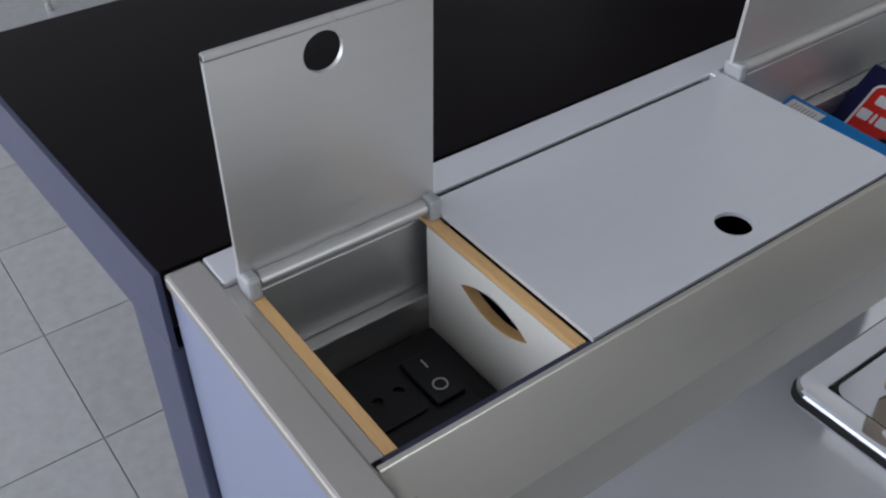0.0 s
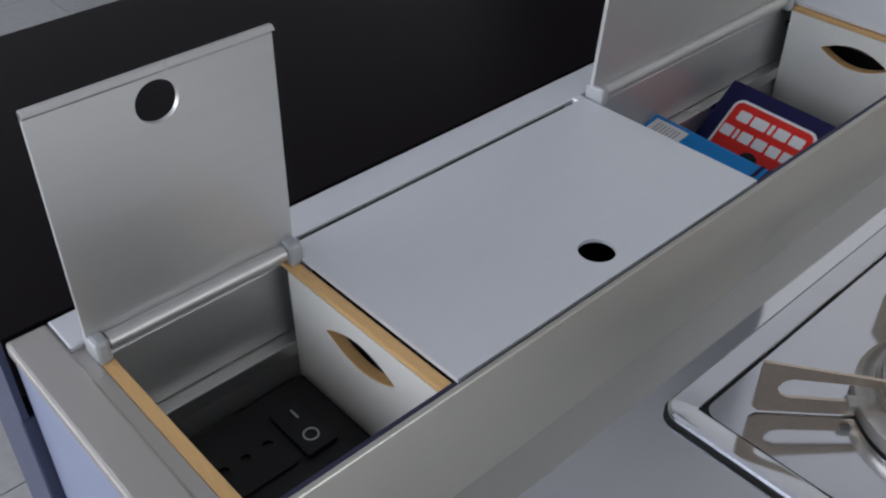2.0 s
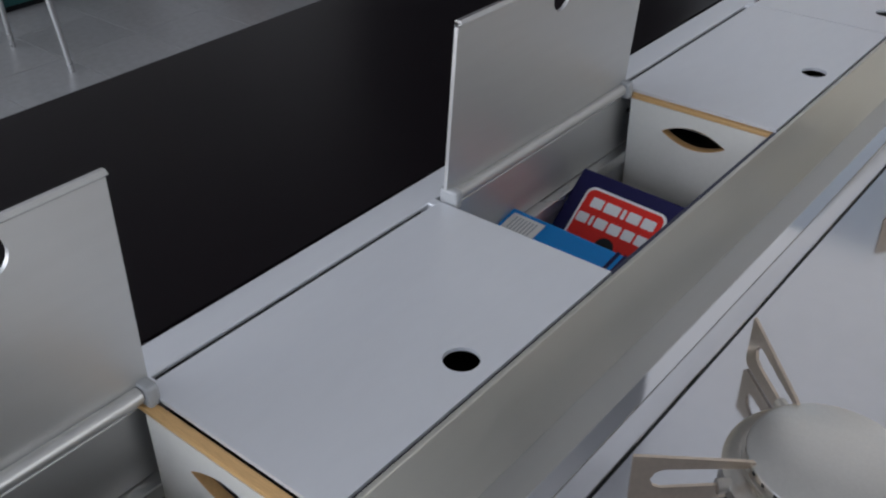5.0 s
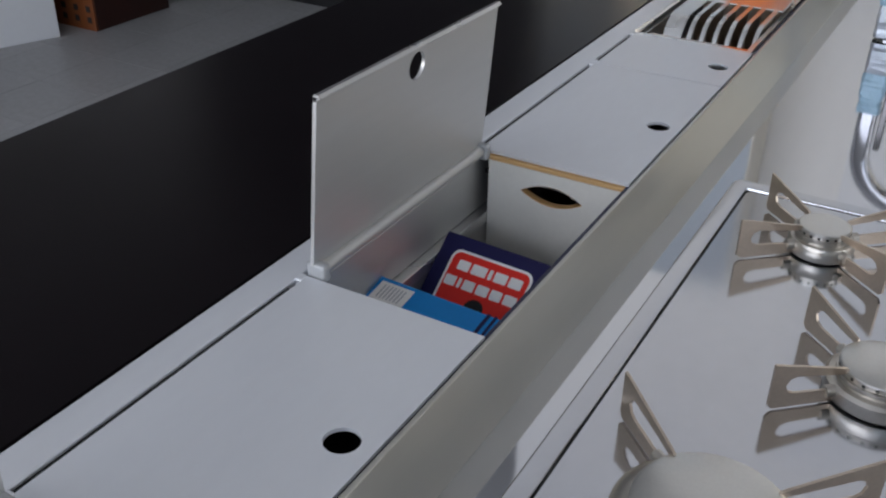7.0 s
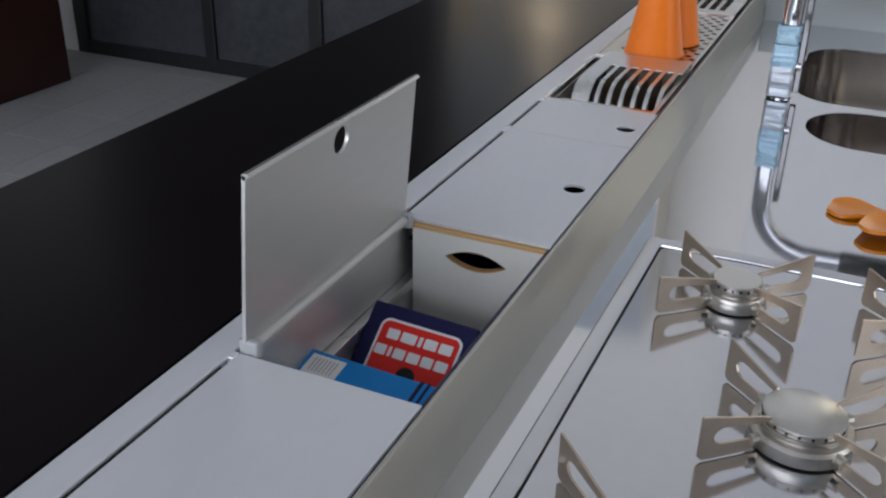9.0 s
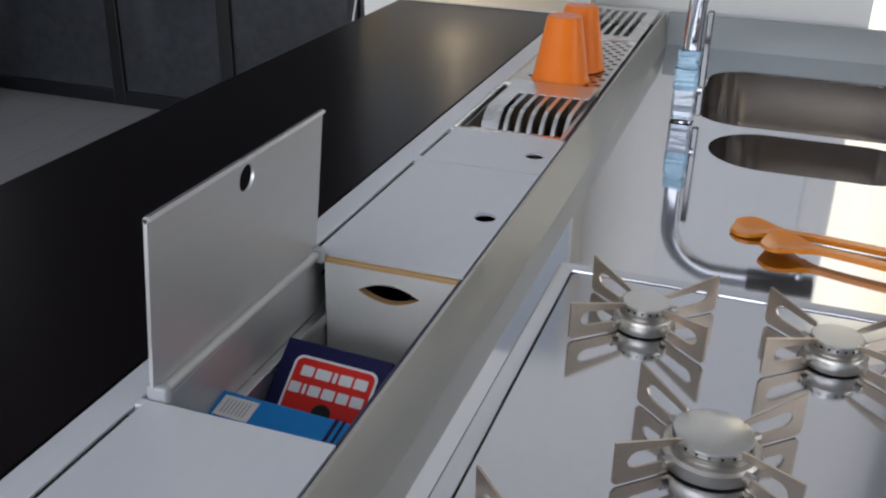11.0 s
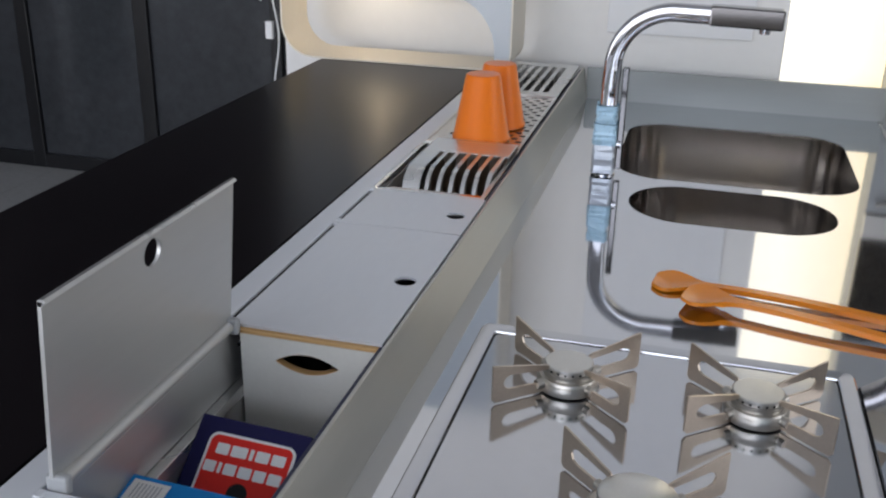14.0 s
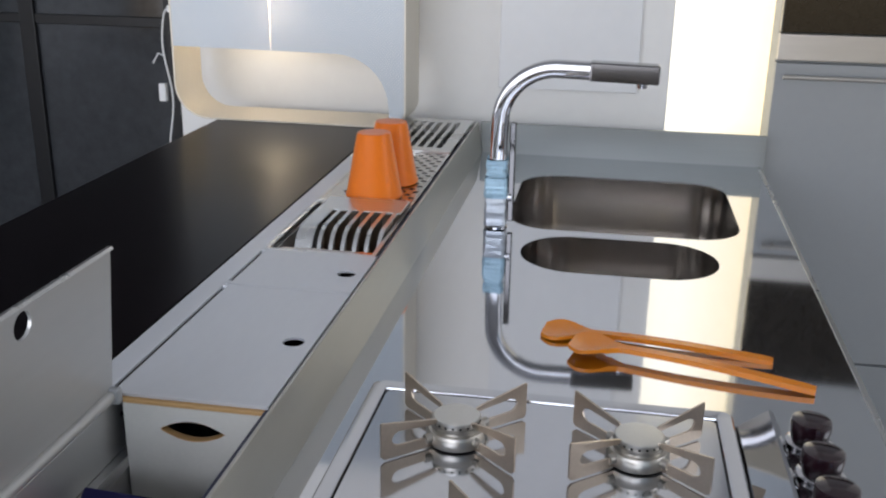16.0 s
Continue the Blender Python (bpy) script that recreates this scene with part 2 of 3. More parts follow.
def plate(outline, holes, z0, z1):
    """Flat plate with through holes."""
    bm = bmesh.new()
    loops = []
    edges = []
    for loop in (outline, *holes):
        vs = [bm.verts.new((x, y, z1)) for x, y in loop]
        es = [bm.edges.new((vs[i], vs[(i + 1) % len(vs)])) for i in range(len(vs))]
        loops.append(vs)
        edges += es
    bmesh.ops.triangle_fill(bm, use_beauty=True, use_dissolve=False, edges=edges)
    top = bm.faces[:]
    low = {}
    for v in bm.verts[:]:
        low[v] = bm.verts.new((v.co.x, v.co.y, z0))
    for f in top:
        bm.faces.new([low[v] for v in reversed(f.verts)])
    for vs in loops:
        for i in range(len(vs)):
            a, b = vs[i], vs[(i + 1) % len(vs)]
            bm.faces.new((a, b, low[b], low[a]))
    return bm


def prism(profile, y0, y1):
    """A closed profile in x and z drawn out along y."""
    bm = bmesh.new()
    a = [bm.verts.new((x, y0, z)) for x, z in profile]
    b = [bm.verts.new((x, y1, z)) for x, z in profile]
    n = len(a)
    for i in range(n):
        bm.faces.new((a[i], a[(i + 1) % n], b[(i + 1) % n], b[i]))
    bm.faces.new(a[::-1])
    bm.faces.new(b)
    return bm


def lathe(profile, n=40, centre=(0, 0, 0)):
    bm = bmesh.new()
    rings = []
    for r, z in profile:
        if r < 1e-6:
            rings.append([bm.verts.new((centre[0], centre[1], centre[2] + z))])
        else:
            rings.append([bm.verts.new((centre[0] + r * math.cos(2 * math.pi * i / n), centre[1] + r * math.sin(2 * math.pi * i / n), centre[2] + z)) for i in range(n)])
    for a, b in zip(rings, rings[1:]):
        for i in range(n):
            j = (i + 1) % n
            q = [a[i % len(a)], a[j % len(a)], b[j % len(b)], b[i % len(b)]]
            q = [v for k, v in enumerate(q) if v not in q[:k]]
            if len(q) > 2:
                bm.faces.new(q)
    return bm


def sweep(path, section, side=(0, 1, 0)):
    """A closed section (u, v) swept along a path; u lies along side."""
    bm = bmesh.new()
    rings = []
    side = Vector(side).normalized()
    pts = [Vector(p) for p in path]
    for i, p in enumerate(pts):
        d = (pts[min(i + 1, len(pts) - 1)] - pts[max(i - 1, 0)]).normalized()
        u = (side - d * side.dot(d)).normalized()
        v = d.cross(u)
        rings.append([bm.verts.new(p + u * a + v * b) for a, b in section])
    n = len(section)
    for a, b in zip(rings, rings[1:]):
        for i in range(n):
            bm.faces.new((a[i], a[(i + 1) % n], b[(i + 1) % n], b[i]))
    bm.faces.new(rings[0][::-1])
    bm.faces.new(rings[-1])
    return bm


def rod(a, b, r, n=12):
    d = Vector(b) - Vector(a)
    return sweep([a, b], circle(0, 0, r, n), (0, 0, 1) if abs(d.normalized().z) < 0.9 else (1, 0, 0))


Z, ZW = 0.95, 0.873         # top of the channel, top of the worktop
XR = 0.172                  # inner edge of the channel's right rim
X0, X1 = -0.044, 0.836      # the island across
Y0, Y1 = -0.818, 1.549      # the island along
A0, A1, B0, B1, C1, D1 = -0.784, -0.632, -0.315, 0.0, 0.334, 0.490


def edge_x(y):
    """The island's front edge, which runs a little out of parallel."""
    return X1 + 0.021 * y



# ---------------------------------------------------------------- setting
solo("ceiling", bx(-4.7, 3.6, -3.3, 3.6, 3.30, 3.42), CEIL, "plain white plastered ceiling", "ceiling", kind="structure")
floor = solo("floor", bx(-4.7, 3.6, -3.3, 3.6, -0.12, -0.004), GROUT, "grey tiled floor with narrow joints", "floor", kind="structure")
solo("wall_back", bx(-0.656, 0.6425, 1.62, 1.76, 0, 3.30), WHITE, "white painted wall behind the island", "wall", kind="structure")
solo("wall_back_return", bx(0.8935, 3.6, 2.25, 2.40, 0, 3.30), WHITE, "white painted wall behind the oven cabinet", "wall", kind="structure")
solo("wall_side", bx(-4.85, -4.7, -3.3, 3.6, 0, 3.30), WHITE, "white painted side wall of the showroom", "wall", kind="structure")
solo("wall_far", bx(-4.7, 3.6, 3.6, 3.75, 0, 3.30), WHITE, "white painted far wall of the showroom", "wall", kind="structure")
solo("wall_window_low", bx(-4.7, 3.6, -3.45, -3.3, 0, 0.25), WHITE, "low white wall below the shop window", "wall", kind="structure")
solo("wall_window_high", bx(-4.7, 3.6, -3.45, -3.3, 2.62, 3.30), WHITE, "white wall above the shop window", "wall", kind="structure")
solo("wall_right_low", bx(3.6, 3.75, -3.3, 3.6, 0, 0.4), WHITE, "white wall below the side window", "wall", kind="structure")
solo("wall_right_high", bx(3.6, 3.75, -3.3, 3.6, 2.55, 3.30), WHITE, "white wall above the side window", "wall", kind="structure")
solo("wall_right_a", bx(3.6, 3.75, -3.3, -0.8, 0.4, 2.55), WHITE, "white wall beside the side window", "wall", kind="structure")
solo("wall_right_b", bx(3.6, 3.75, 1.0, 3.6, 0.4, 2.55), WHITE, "white wall beside the side window", "wall", kind="structure")
solo("wall_panel", bx(0.218, 0.566, 1.606, 1.6195, 1.03, 2.4, 0.002), PANELW, "smooth white lacquered panel on the wall", "panel", kind="structure")

# tall window with a sunlit blind, in the gap beside the oven cabinet
win = thing("window_1", "tall narrow window with a sunlit cream blind", "window", kind="structure", at=(0.768, 1.75, 0))
part("blind", bx(0.643, 0.930, 1.74, 1.75, 0.2, 1.66), BLIND, win, "sunlit cream roller blind")
solo("wall_above_window", bx(0.6428, 0.8932, 1.66, 1.80, 1.6605, 3.30), WHITE, "white painted wall above the narrow window", "wall", kind="structure")
part("window_sill", bx(0.643, 0.893, 1.63, 1.739, 0.2, 0.24, 0.003), PANELW, win)

# smoked glass partition
gp = thing("glass_partition", "black framed smoked glass sliding partition", "partition", kind="structure", at=(-2.2, 2.96, 0))
YG = 2.96
for x0, x1 in ((-3.43, -3.35), (-2.595, -2.530), (-1.985, -1.915), (-1.33, -1.28), (-0.76, -0.68)):
    part("mullion", bx(x0, x1, YG, YG + 0.05, 0.0, 3.299, 0.004), DARKFRAME, gp)
for x0, x1 in ((-3.35, -2.595), (-2.530, -1.985), (-1.915, -1.33), (-1.28, -0.76)):
    part("pane", bx(x0, x1, YG + 0.02, YG + 0.03, 0.07, 3.299), DARKGLASS, gp, "dark smoked glass pane")
    part("bottom_rail", bx(x0, x1, YG, YG + 0.05, 0.0, 0.07, 0.004), DARKFRAME, gp)
    part("middle_rail", bx(x0, x1, YG + 0.005, YG + 0.019, 0.99, 1.03, 0.003), DARKFRAME, gp)
solo("wall_partition_side", bx(-4.7, -3.43, 2.97, 3.09, 0, 3.30), WHITE, "white painted wall beside the glass partition", "wall", kind="structure")

# ---------------------------------------------------------------- island
island = thing("kitchen_island", "long kitchen island clad in satin stainless steel", "kitchen island", at=(0.4, 0.33, 0))
S1 = rounded(0.317, 0.768, 0.927, 1.350, 0.088, 10)
S2 = rounded(0.361, 0.709, 0.694, 0.894, 0.097, 10)
top = [(XR + 0.004, Y0 + 0.04), (edge_x(Y0 + 0.04), Y0 + 0.04), (edge_x(Y1), Y1 - 0.001), (XR + 0.004, Y1 - 0.001)]
part("worktop", plate(top, [S1, S2], ZW - 0.003, ZW), STEEL, island, "satin stainless steel worktop with mirror-like reflections")
part("front_edge", plate([(edge_x(Y0) + 0.0003, Y0), (edge_x(Y0) + 0.007, Y0), (edge_x(Y1) + 0.007, Y1), (edge_x(Y1) + 0.0003, Y1)], [], ZW - 0.035, ZW + 0.0015), BRIGHT_ALU, island, "bright folded front edge")
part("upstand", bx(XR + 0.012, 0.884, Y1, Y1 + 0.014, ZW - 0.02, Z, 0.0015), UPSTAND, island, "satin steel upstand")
part("near_upstand", bx(XR + 0.020, X1 - 0.025, Y0 + 0.023, Y0 + 0.040, ZW - 0.02, Z - 0.0125, 0.001), RIM_STEEL, island)
part("end_panel", bx(X0 + 0.001, X1 - 0.024, Y0 + 0.002, Y0 + 0.022, 0.08, Z - 0.012, 0.001), ENDPANEL, island, "pale blue-grey satin steel end panel")
part("carcass", bx(X0 + 0.02, X1 - 0.045, Y0 + 0.023, Y1, 0.10, 0.66), CABINET, island)
part("plinth", bx(X0 + 0.05, X1 - 0.07, Y0 + 0.06, Y1 - 0.05, 0.0, 0.0995), BLACK, island)
part("front_panel", bx(X1 - 0.040, X1 - 0.025, Y0 + 0.03, Y1, 0.10, ZW - 0.036, 0.001), CABINET, island)


def bowl(outline, depth, name):
    """A sink bowl with drawn-in, rounded lower walls."""
    bm = bmesh.new()
    cx = sum(p[0] for p in outline) / len(outline)
    cy = sum(p[1] for p in outline) / len(outline)
    rings = []
    for k, z in ((1.001, 0.0), (0.997, -0.03), (0.990, -depth + 0.06), (0.975, -depth + 0.03), (0.93, -depth + 0.008), (0.86, -depth), (0.1, -depth - 0.004)):
        rings.append([bm.verts.new((cx + (x - cx) * k, cy + (y - cy) * k, ZW - 0.0032 + z)) for x, y in outline])
    n = len(outline)
    for a, b in zip(rings, rings[1:]):
        for i in range(n):
            bm.faces.new((a[i], a[(i + 1) % n], b[(i + 1) % n], b[i]))
    bm.faces.new(rings[-1])
    sink = part(name, bm, BOWL, island, "brushed stainless steel sink bowl", True)
    part("drain", lathe([(0, 0.0), (0.03, 0.0), (0.042, 0.002), (0.045, 0.0), (0.045, -0.01)], 28, (cx, cy, ZW - 0.0032 - depth + 0.001)), CHROME, sink, "", True)


bowl(S1, 0.17, "large_sink_bowl")
bowl(S2, 0.13, "small_sink_bowl")

# ---------------------------------------------------------------- channel
ch = thing("storage_channel", "aluminium storage channel with hinged lids along the island", "storage channel", at=(0.06, 0.33, Z))
part("left_flange", bx(X0, -0.0115, A0 - 0.006, Y1, Z - 0.008, Z, 0.0015), LID, ch, "satin aluminium flange")
part("end_flange", bx(X0, X1 - 0.024, Y0, A0 - 0.0065, Z - 0.012, Z, 0.0025), RIM_STEEL, ch, "brushed steel end strip")
cove = [(XR, Z - 0.001), (XR + 0.001, Z), (XR + 0.004, Z), (XR + 0.0045, Z - 0.0010), (XR + 0.0105, ZW + 0.0340)]
cove += [(XR + 0.0155, ZW + 0.0008), (XR + 0.0155, ZW - 0.006), (XR, ZW - 0.006)]
part("right_wall", prism(cove, A0 - 0.006, Y1 - 0.001), WALL_STEEL, ch, "satin steel channel wall with a sloping foot")
part("gasket", bx(XR - 0.0055, XR - 0.0005, A0, Y1 - 0.02, Z - 0.03, Z - 0.004), GASKET, ch, "dark navy sealing strip")
part("inner_wall", bx(XR - 0.004, XR - 0.0008, A0, Y1 - 0.02, 0.76, Z - 0.031), ALU, ch)
part("back_panel", bx(-0.020, -0.004, A0, Y1 - 0.02, 0.876, Z - 0.012, 0.001), ALU, ch, "satin aluminium rear panel")
part("ledge", bx(-0.019, 0.008, A0, Y1 - 0.02, 0.862, 0.8755, 0.001), BRIGHT_ALU, ch)
part("lower_panel", bx(-0.020, 0.006, A0, Y1 - 0.02, 0.76, 0.8615), ALU, ch)
part("end_wall", bx(-0.011, XR - 0.006, A0 - 0.0062, A0 + 0.0028, 0.762, Z - 0.0045), RIM_STEEL, ch, "steel end wall of the channel")
part("bottom_panel", bx(-0.020, XR - 0.001, A0, Y1 - 0.02, 0.748, 0.7595), ALU, ch)


def divider(y0, y1, hole=True):
    o = [(0.0085, 0.765), (XR - 0.006, 0.765), (XR - 0.006, Z - 0.009), (0.0085, Z - 0.009)]
    h = [lens(0.0855, 0.9140, 0.074, 0.024)] if hole else []
    to_xz = Matrix(((1, 0, 0, 0), (0, 0, -1, 0), (0, 1, 0, 0), (0, 0, 0, 1)))
    d = part("divider", moved(plate(o, h, -y1, -y0), to_xz), LAMINATE, ch, "white laminated plywood divider with an oval grip hole")
    part("wood_edge", bx(-0.003, XR - 0.006, y0 + 0.0003, y1 - 0.0003, Z - 0.0088, Z - 0.0045, 0.0006), WOOD, d, "bare plywood edge")
    if hole:
        rim = bmesh.new()
        a = [rim.verts.new((x, y0 + 0.0004, z)) for x, z in h[0]]
        b = [rim.verts.new((x, y1 - 0.0004, z)) for x, z in h[0]]
        a2 = [rim.verts.new((0.0855 + (x - 0.0855) * 0.975, y0 + 0.0004, 0.9140 + (z - 0.9140) * 0.95)) for x, z in h[0]]
        b2 = [rim.verts.new((0.0855 + (x - 0.0855) * 0.975, y1 - 0.0004, 0.9140 + (z - 0.9140) * 0.95)) for x, z in h[0]]
        n = len(a)
        for i in range(n):
            j = (i + 1) % n
            for q in ((a[i], a[j], a2[j], a2[i]), (a2[i], a2[j], b2[j], b2[i]), (b2[i], b2[j], b[j], b[i])):
                rim.faces.new(q)
        part("grip_rim", rim, WOOD, d, "bare plywood rim")


divider(A0 + 0.003, A0 + 0.0125, False)
divider(A1 - 0.0095, A1)
divider(B0 - 0.0095, B0 + 0.001, False)
divider(B1 - 0.004, B1 + 0.0065)
divider(D1 - 0.0105, D1 - 0.001, False)


def lid(y0, y1, angle, holes, lean=0.0):
    """A lid hinged at its rear edge: angle 0 lies shut, 90 stands up."""
    w = 0.1700 if angle else XR - 0.0025 + 0.005
    bm = plate([(0, y0 + 0.0012), (w, y0 + 0.0012), (w, y1 - 0.0012), (0, y1 - 0.0012)], [circle(0.1500 if angle else 0.1487, y, 0.0135, 36) for y in holes], -0.0035, 0.0)
    m = Matrix.Translation((-0.005, 0, Z)) if not angle else Matrix.Translation((-0.004, 0, Z - 0.002)) @ Matrix.Rotation(radians(-angle), 4, "Y")
    # lying lids get the lit copy of the metal, standing ones the darker
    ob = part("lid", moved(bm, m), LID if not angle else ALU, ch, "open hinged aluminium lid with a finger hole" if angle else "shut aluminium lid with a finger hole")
    lip = prism([(w - 0.004, -0.001), (w, 0.0004), (w + 0.002, -0.001), (w + 0.0026, -0.005), (w, -0.0075), (w - 0.001, -0.0055), (w - 0.0035, -0.0036)], y0 + 0.0012, y1 - 0.0012)
    if angle:
        part("lip", moved(lip, m), BRIGHT_ALU, ob, "rounded bright edge", True)
        part("hinge_rod", rod((0.003, y0 + 0.012, Z + 0.0040), (0.003, y1 - 0.012, Z + 0.0040), 0.0060, 16), ALU, ob, "round aluminium hinge rod", True)
    else:
        lip.free()
    for a, b in ((y0 + 0.001, y0 + 0.011), (y1 - 0.011, y1 - 0.001)):
        if angle:
            part("hinge_cap", bx(-0.008, 0.012, a, b, Z - 0.006, Z + 0.0125, 0.0028), HINGE, ob, "translucent grey plastic hinge cap")
        else:
            part("hinge_cap", bx(-0.0114, -0.0048, a, b, Z - 0.008, Z + 0.0008, 0.001), LID, ob)
    return ob


lid(A0 + 0.001, A1 + 0.004, 88.4, [(A0 + A1) / 2])
lid(A1, B0, 0, [-0.474])
lid(B0, B1 - 0.006, 85.2, [(B0 + B1) / 2 - 0.004])
lid(B1, C1, 0, [0.165])
lid(C1, D1, 0, [0.407])

for a, b in ((A1, B0 - 0.0095), (B1 + 0.0095, C1), (C1, D1 - 0.0105)):
    # added black strip: paints the shade inside the hinge slot
    part("slot_shade", bx(-0.0112, -0.0053, a + 0.014, b - 0.012, Z - 0.007, Z - 0.0035), BLACK, ch, "near-black strip painting the shade in the hinge slot")
    # added black sheet, so the finger holes look as dark as shade
    part("under_lid_shade", bx(-0.0035, XR - 0.0062, a + 0.001, b - 0.001, Z - 0.034, Z - 0.030), BLACK, ch, "added black sheet painting the shade under the shut lid")

# socket block
sock = thing("socket_block", "black power socket block in the open compartment", "power socket", at=(0.08, -0.70, 0.76))
SM = Matrix.Translation((0.009, 0, 0.008))
part("housing", moved(bx(0.012, 0.152, -0.775, -0.645, -0.045, 0.04, 0.004), Matrix.Translation((0.004, 0, 0.813))), BLACK, sock)
part("face_plate", moved(bx(0.030, 0.132, -0.758, -0.662, 0.8455, 0.8485, 0.0012), SM), BLACK, sock)
part("socket_well", moved(plate(rounded(0.030, 0.080, -0.752, -0.696, 0.006), [circle(0.055, -0.7065, 0.0045, 16), circle(0.055, -0.724, 0.004, 16), circle(0.055, -0.741, 0.0045, 16)], 0.849, 0.851), SM), BLACK, sock)
part("switch", moved(bx(0.034, 0.082, -0.692, -0.668, 0.849, 0.853, 0.001), SM), BLACK, sock)
part("off_mark", moved(plate(circle(0.068, -0.680, 0.0058, 24), [circle(0.068, -0.680, 0.0046, 24)], 0.8532, 0.8536), SM), PRINT, sock)
part("on_mark", moved(bx(0.041, 0.050, -0.6785, -0.6772, 0.8532, 0.8536), SM), PRINT, sock)

# ---------------------------------------------------------------- packets in the open compartment


def flat_card(pts, t, m):
    return moved(plate(pts, [], 0.0, t), m)


# navy and red packet, leaning back: local x across, y up the face, z out of the face
pk = thing("detergent_box", "navy and red cardboard detergent box with white lettering bars", "box", at=(0.08, -0.10, 0.76))
PM = Matrix.Translation((0.069, -0.147, 0.855)) @ Matrix.Rotation(radians(-4), 4, "Z") @ Matrix.Rotation(radians(41), 4, "X") @ Matrix.Diagonal((1.16, 1.10, 1, 1))
part("carton", moved(bx(-0.053, 0.053, -0.105, 0.056, -0.036, 0.0, 0.0012), PM), CARD_NAVY, pk)
part("white_border", flat_card(rounded(-0.0385, 0.0445, -0.103, 0.0425, 0.009), 0.0004, PM), CARD_WHITE, pk)
part("red_field", flat_card(rounded(-0.036, 0.042, -0.101, 0.040, 0.007), 0.0007, PM), CARD_RED, pk)
BARS = (((0.0145, 0.0175, 0.0060, 0.0150, 0.0150), -0.0285, 0.0215), ((0.0135, 0.0055, 0.0140, 0.0145, 0.0135, 0.0145), -0.0345, 0.0045))
for widths, x, y in BARS:
    for w in widths:
        part("lettering_bar", flat_card(rounded(x, x + w - 0.0024, y + 0.0014, y + 0.0114, 0.0012, 2), 0.0011, PM), CARD_WHITE, pk)
        x += w
part("dark_disc", flat_card(circle(0.004, -0.0085, 0.0095, 24), 0.0012, PM), BLACK, pk)
part("white_disc", flat_card(circle(0.004, -0.048, 0.032, 28, 0.030), 0.0010, PM), CARD_WHITE, pk)

bk = thing("blue_packet", "bright blue cardboard packet with a white barcode label", "box", at=(0.07, -0.21, 0.76))
BM = Matrix.Translation((0.058, -0.222, 0.886)) @ Matrix.Rotation(radians(-3), 4, "Z") @ Matrix.Rotation(radians(12), 4, "X")
part("carton", moved(bx(-0.070, 0.078, -0.018, 0.018, -0.125, 0.0, 0.002), BM), CARD_BLUE, bk)
part("barcode_label", moved(bx(-0.058, -0.020, -0.014, 0.012, 0.0002, 0.0008), BM), CARD_WHITE, bk)
for i in range(7):
    part("barcode_bar", moved(bx(-0.052 + i * 0.004, -0.0505 + i * 0.004, -0.010, 0.008, 0.0009, 0.0012), BM), CARD_GREY, bk)
part("dark_band", moved(bx(0.058, 0.062, -0.0183, 0.0183, -0.03, 0.0004), BM), CARD_NAVY, bk)
part("dark_band", moved(bx(0.066, 0.069, -0.0183, 0.0183, -0.03, 0.0004), BM), CARD_NAVY, bk)

# ---------------------------------------------------------------- draining racks in the channel
rack = thing("plate_rack", "stainless steel plate rack with curved slats in the channel", "plate rack", at=(0.08, 0.64, 0.80))
RX0, RX1 = -0.012, XR - 0.007
R0, R1 = D1 + 0.002, 0.770


def frame_ring(x0, x1, y0, y1, w, z0, z1):
    return plate([(x0, y0), (x1, y0), (x1, y1), (x0, y1)], [[(x0 + w, y0 + w), (x1 - w, y0 + w), (x1 - w, y1 - w), (x0 + w, y1 - w)]], z0, z1)


part("rim", frame_ring(RX0, RX1, R0, R1, 0.007, Z - 0.006, Z - 0.001), BRIGHT_ALU, rack)
part("tray", bx(RX0 + 0.021, RX1 - 0.001, R0 + 0.01, R1 - 0.005, 0.80, 0.806), COPPER, rack)
part("near_plate", bx(RX0 + 0.022, RX1 - 0.006, R0 + 0.0075, R0 + 0.03, Z - 0.010, Z - 0.0065), COPPER, rack)


def arch(x, y0, y1, z0, z1, w):
    """One curved ribbon: rises from the near end and bends over to the far end."""
    r = 0.050
    path = [(x, y0 - 0.012, z0)]
    for a in range(10, 91, 10):
        path.append((x, y0 + r - r * math.cos(radians(a)), z0 + (z1 - z0 - r) + r * math.sin(radians(a))))
    path.append((x, y1, z1))
    return sweep(path, [(-w / 2, -0.0012), (w / 2, -0.0012), (w / 2, 0.0012), (-w / 2, 0.0012)], (1, 0, 0))


for i in range(6):
    part("slat", arch(0.056 + i * 0.0195, R0 + 0.060, R1 - 0.080, 0.885, Z + 0.009, 0.0065), BRIGHT_ALU, rack, "curved steel slat", True)
    part("slat_fin", moved(bx(-0.0008, 0.0008, 0, 0.085, -0.05, 0, 0.0002, 1), Matrix.Translation((0.056 + i * 0.0195, R0 + 0.090, Z + 0.006))), GRATE, rack)
part("side_cheek", arch(0.030, R0 + 0.060, R1 - 0.080, 0.885, Z + 0.009, 0.028), BRIGHT_ALU, rack, "broad curved end strip", True)
part("crest", bx(0.016, RX1 - 0.002, R1 - 0.085, R1 - 0.004, Z + 0.0075, Z + 0.0105, 0.001), BRIGHT_ALU, rack, "bright steel top strip")
part("back_plate", bx(0.016, RX1 - 0.002, R1 - 0.006, R1 - 0.003, 0.81, Z + 0.0072), GRATE, rack)

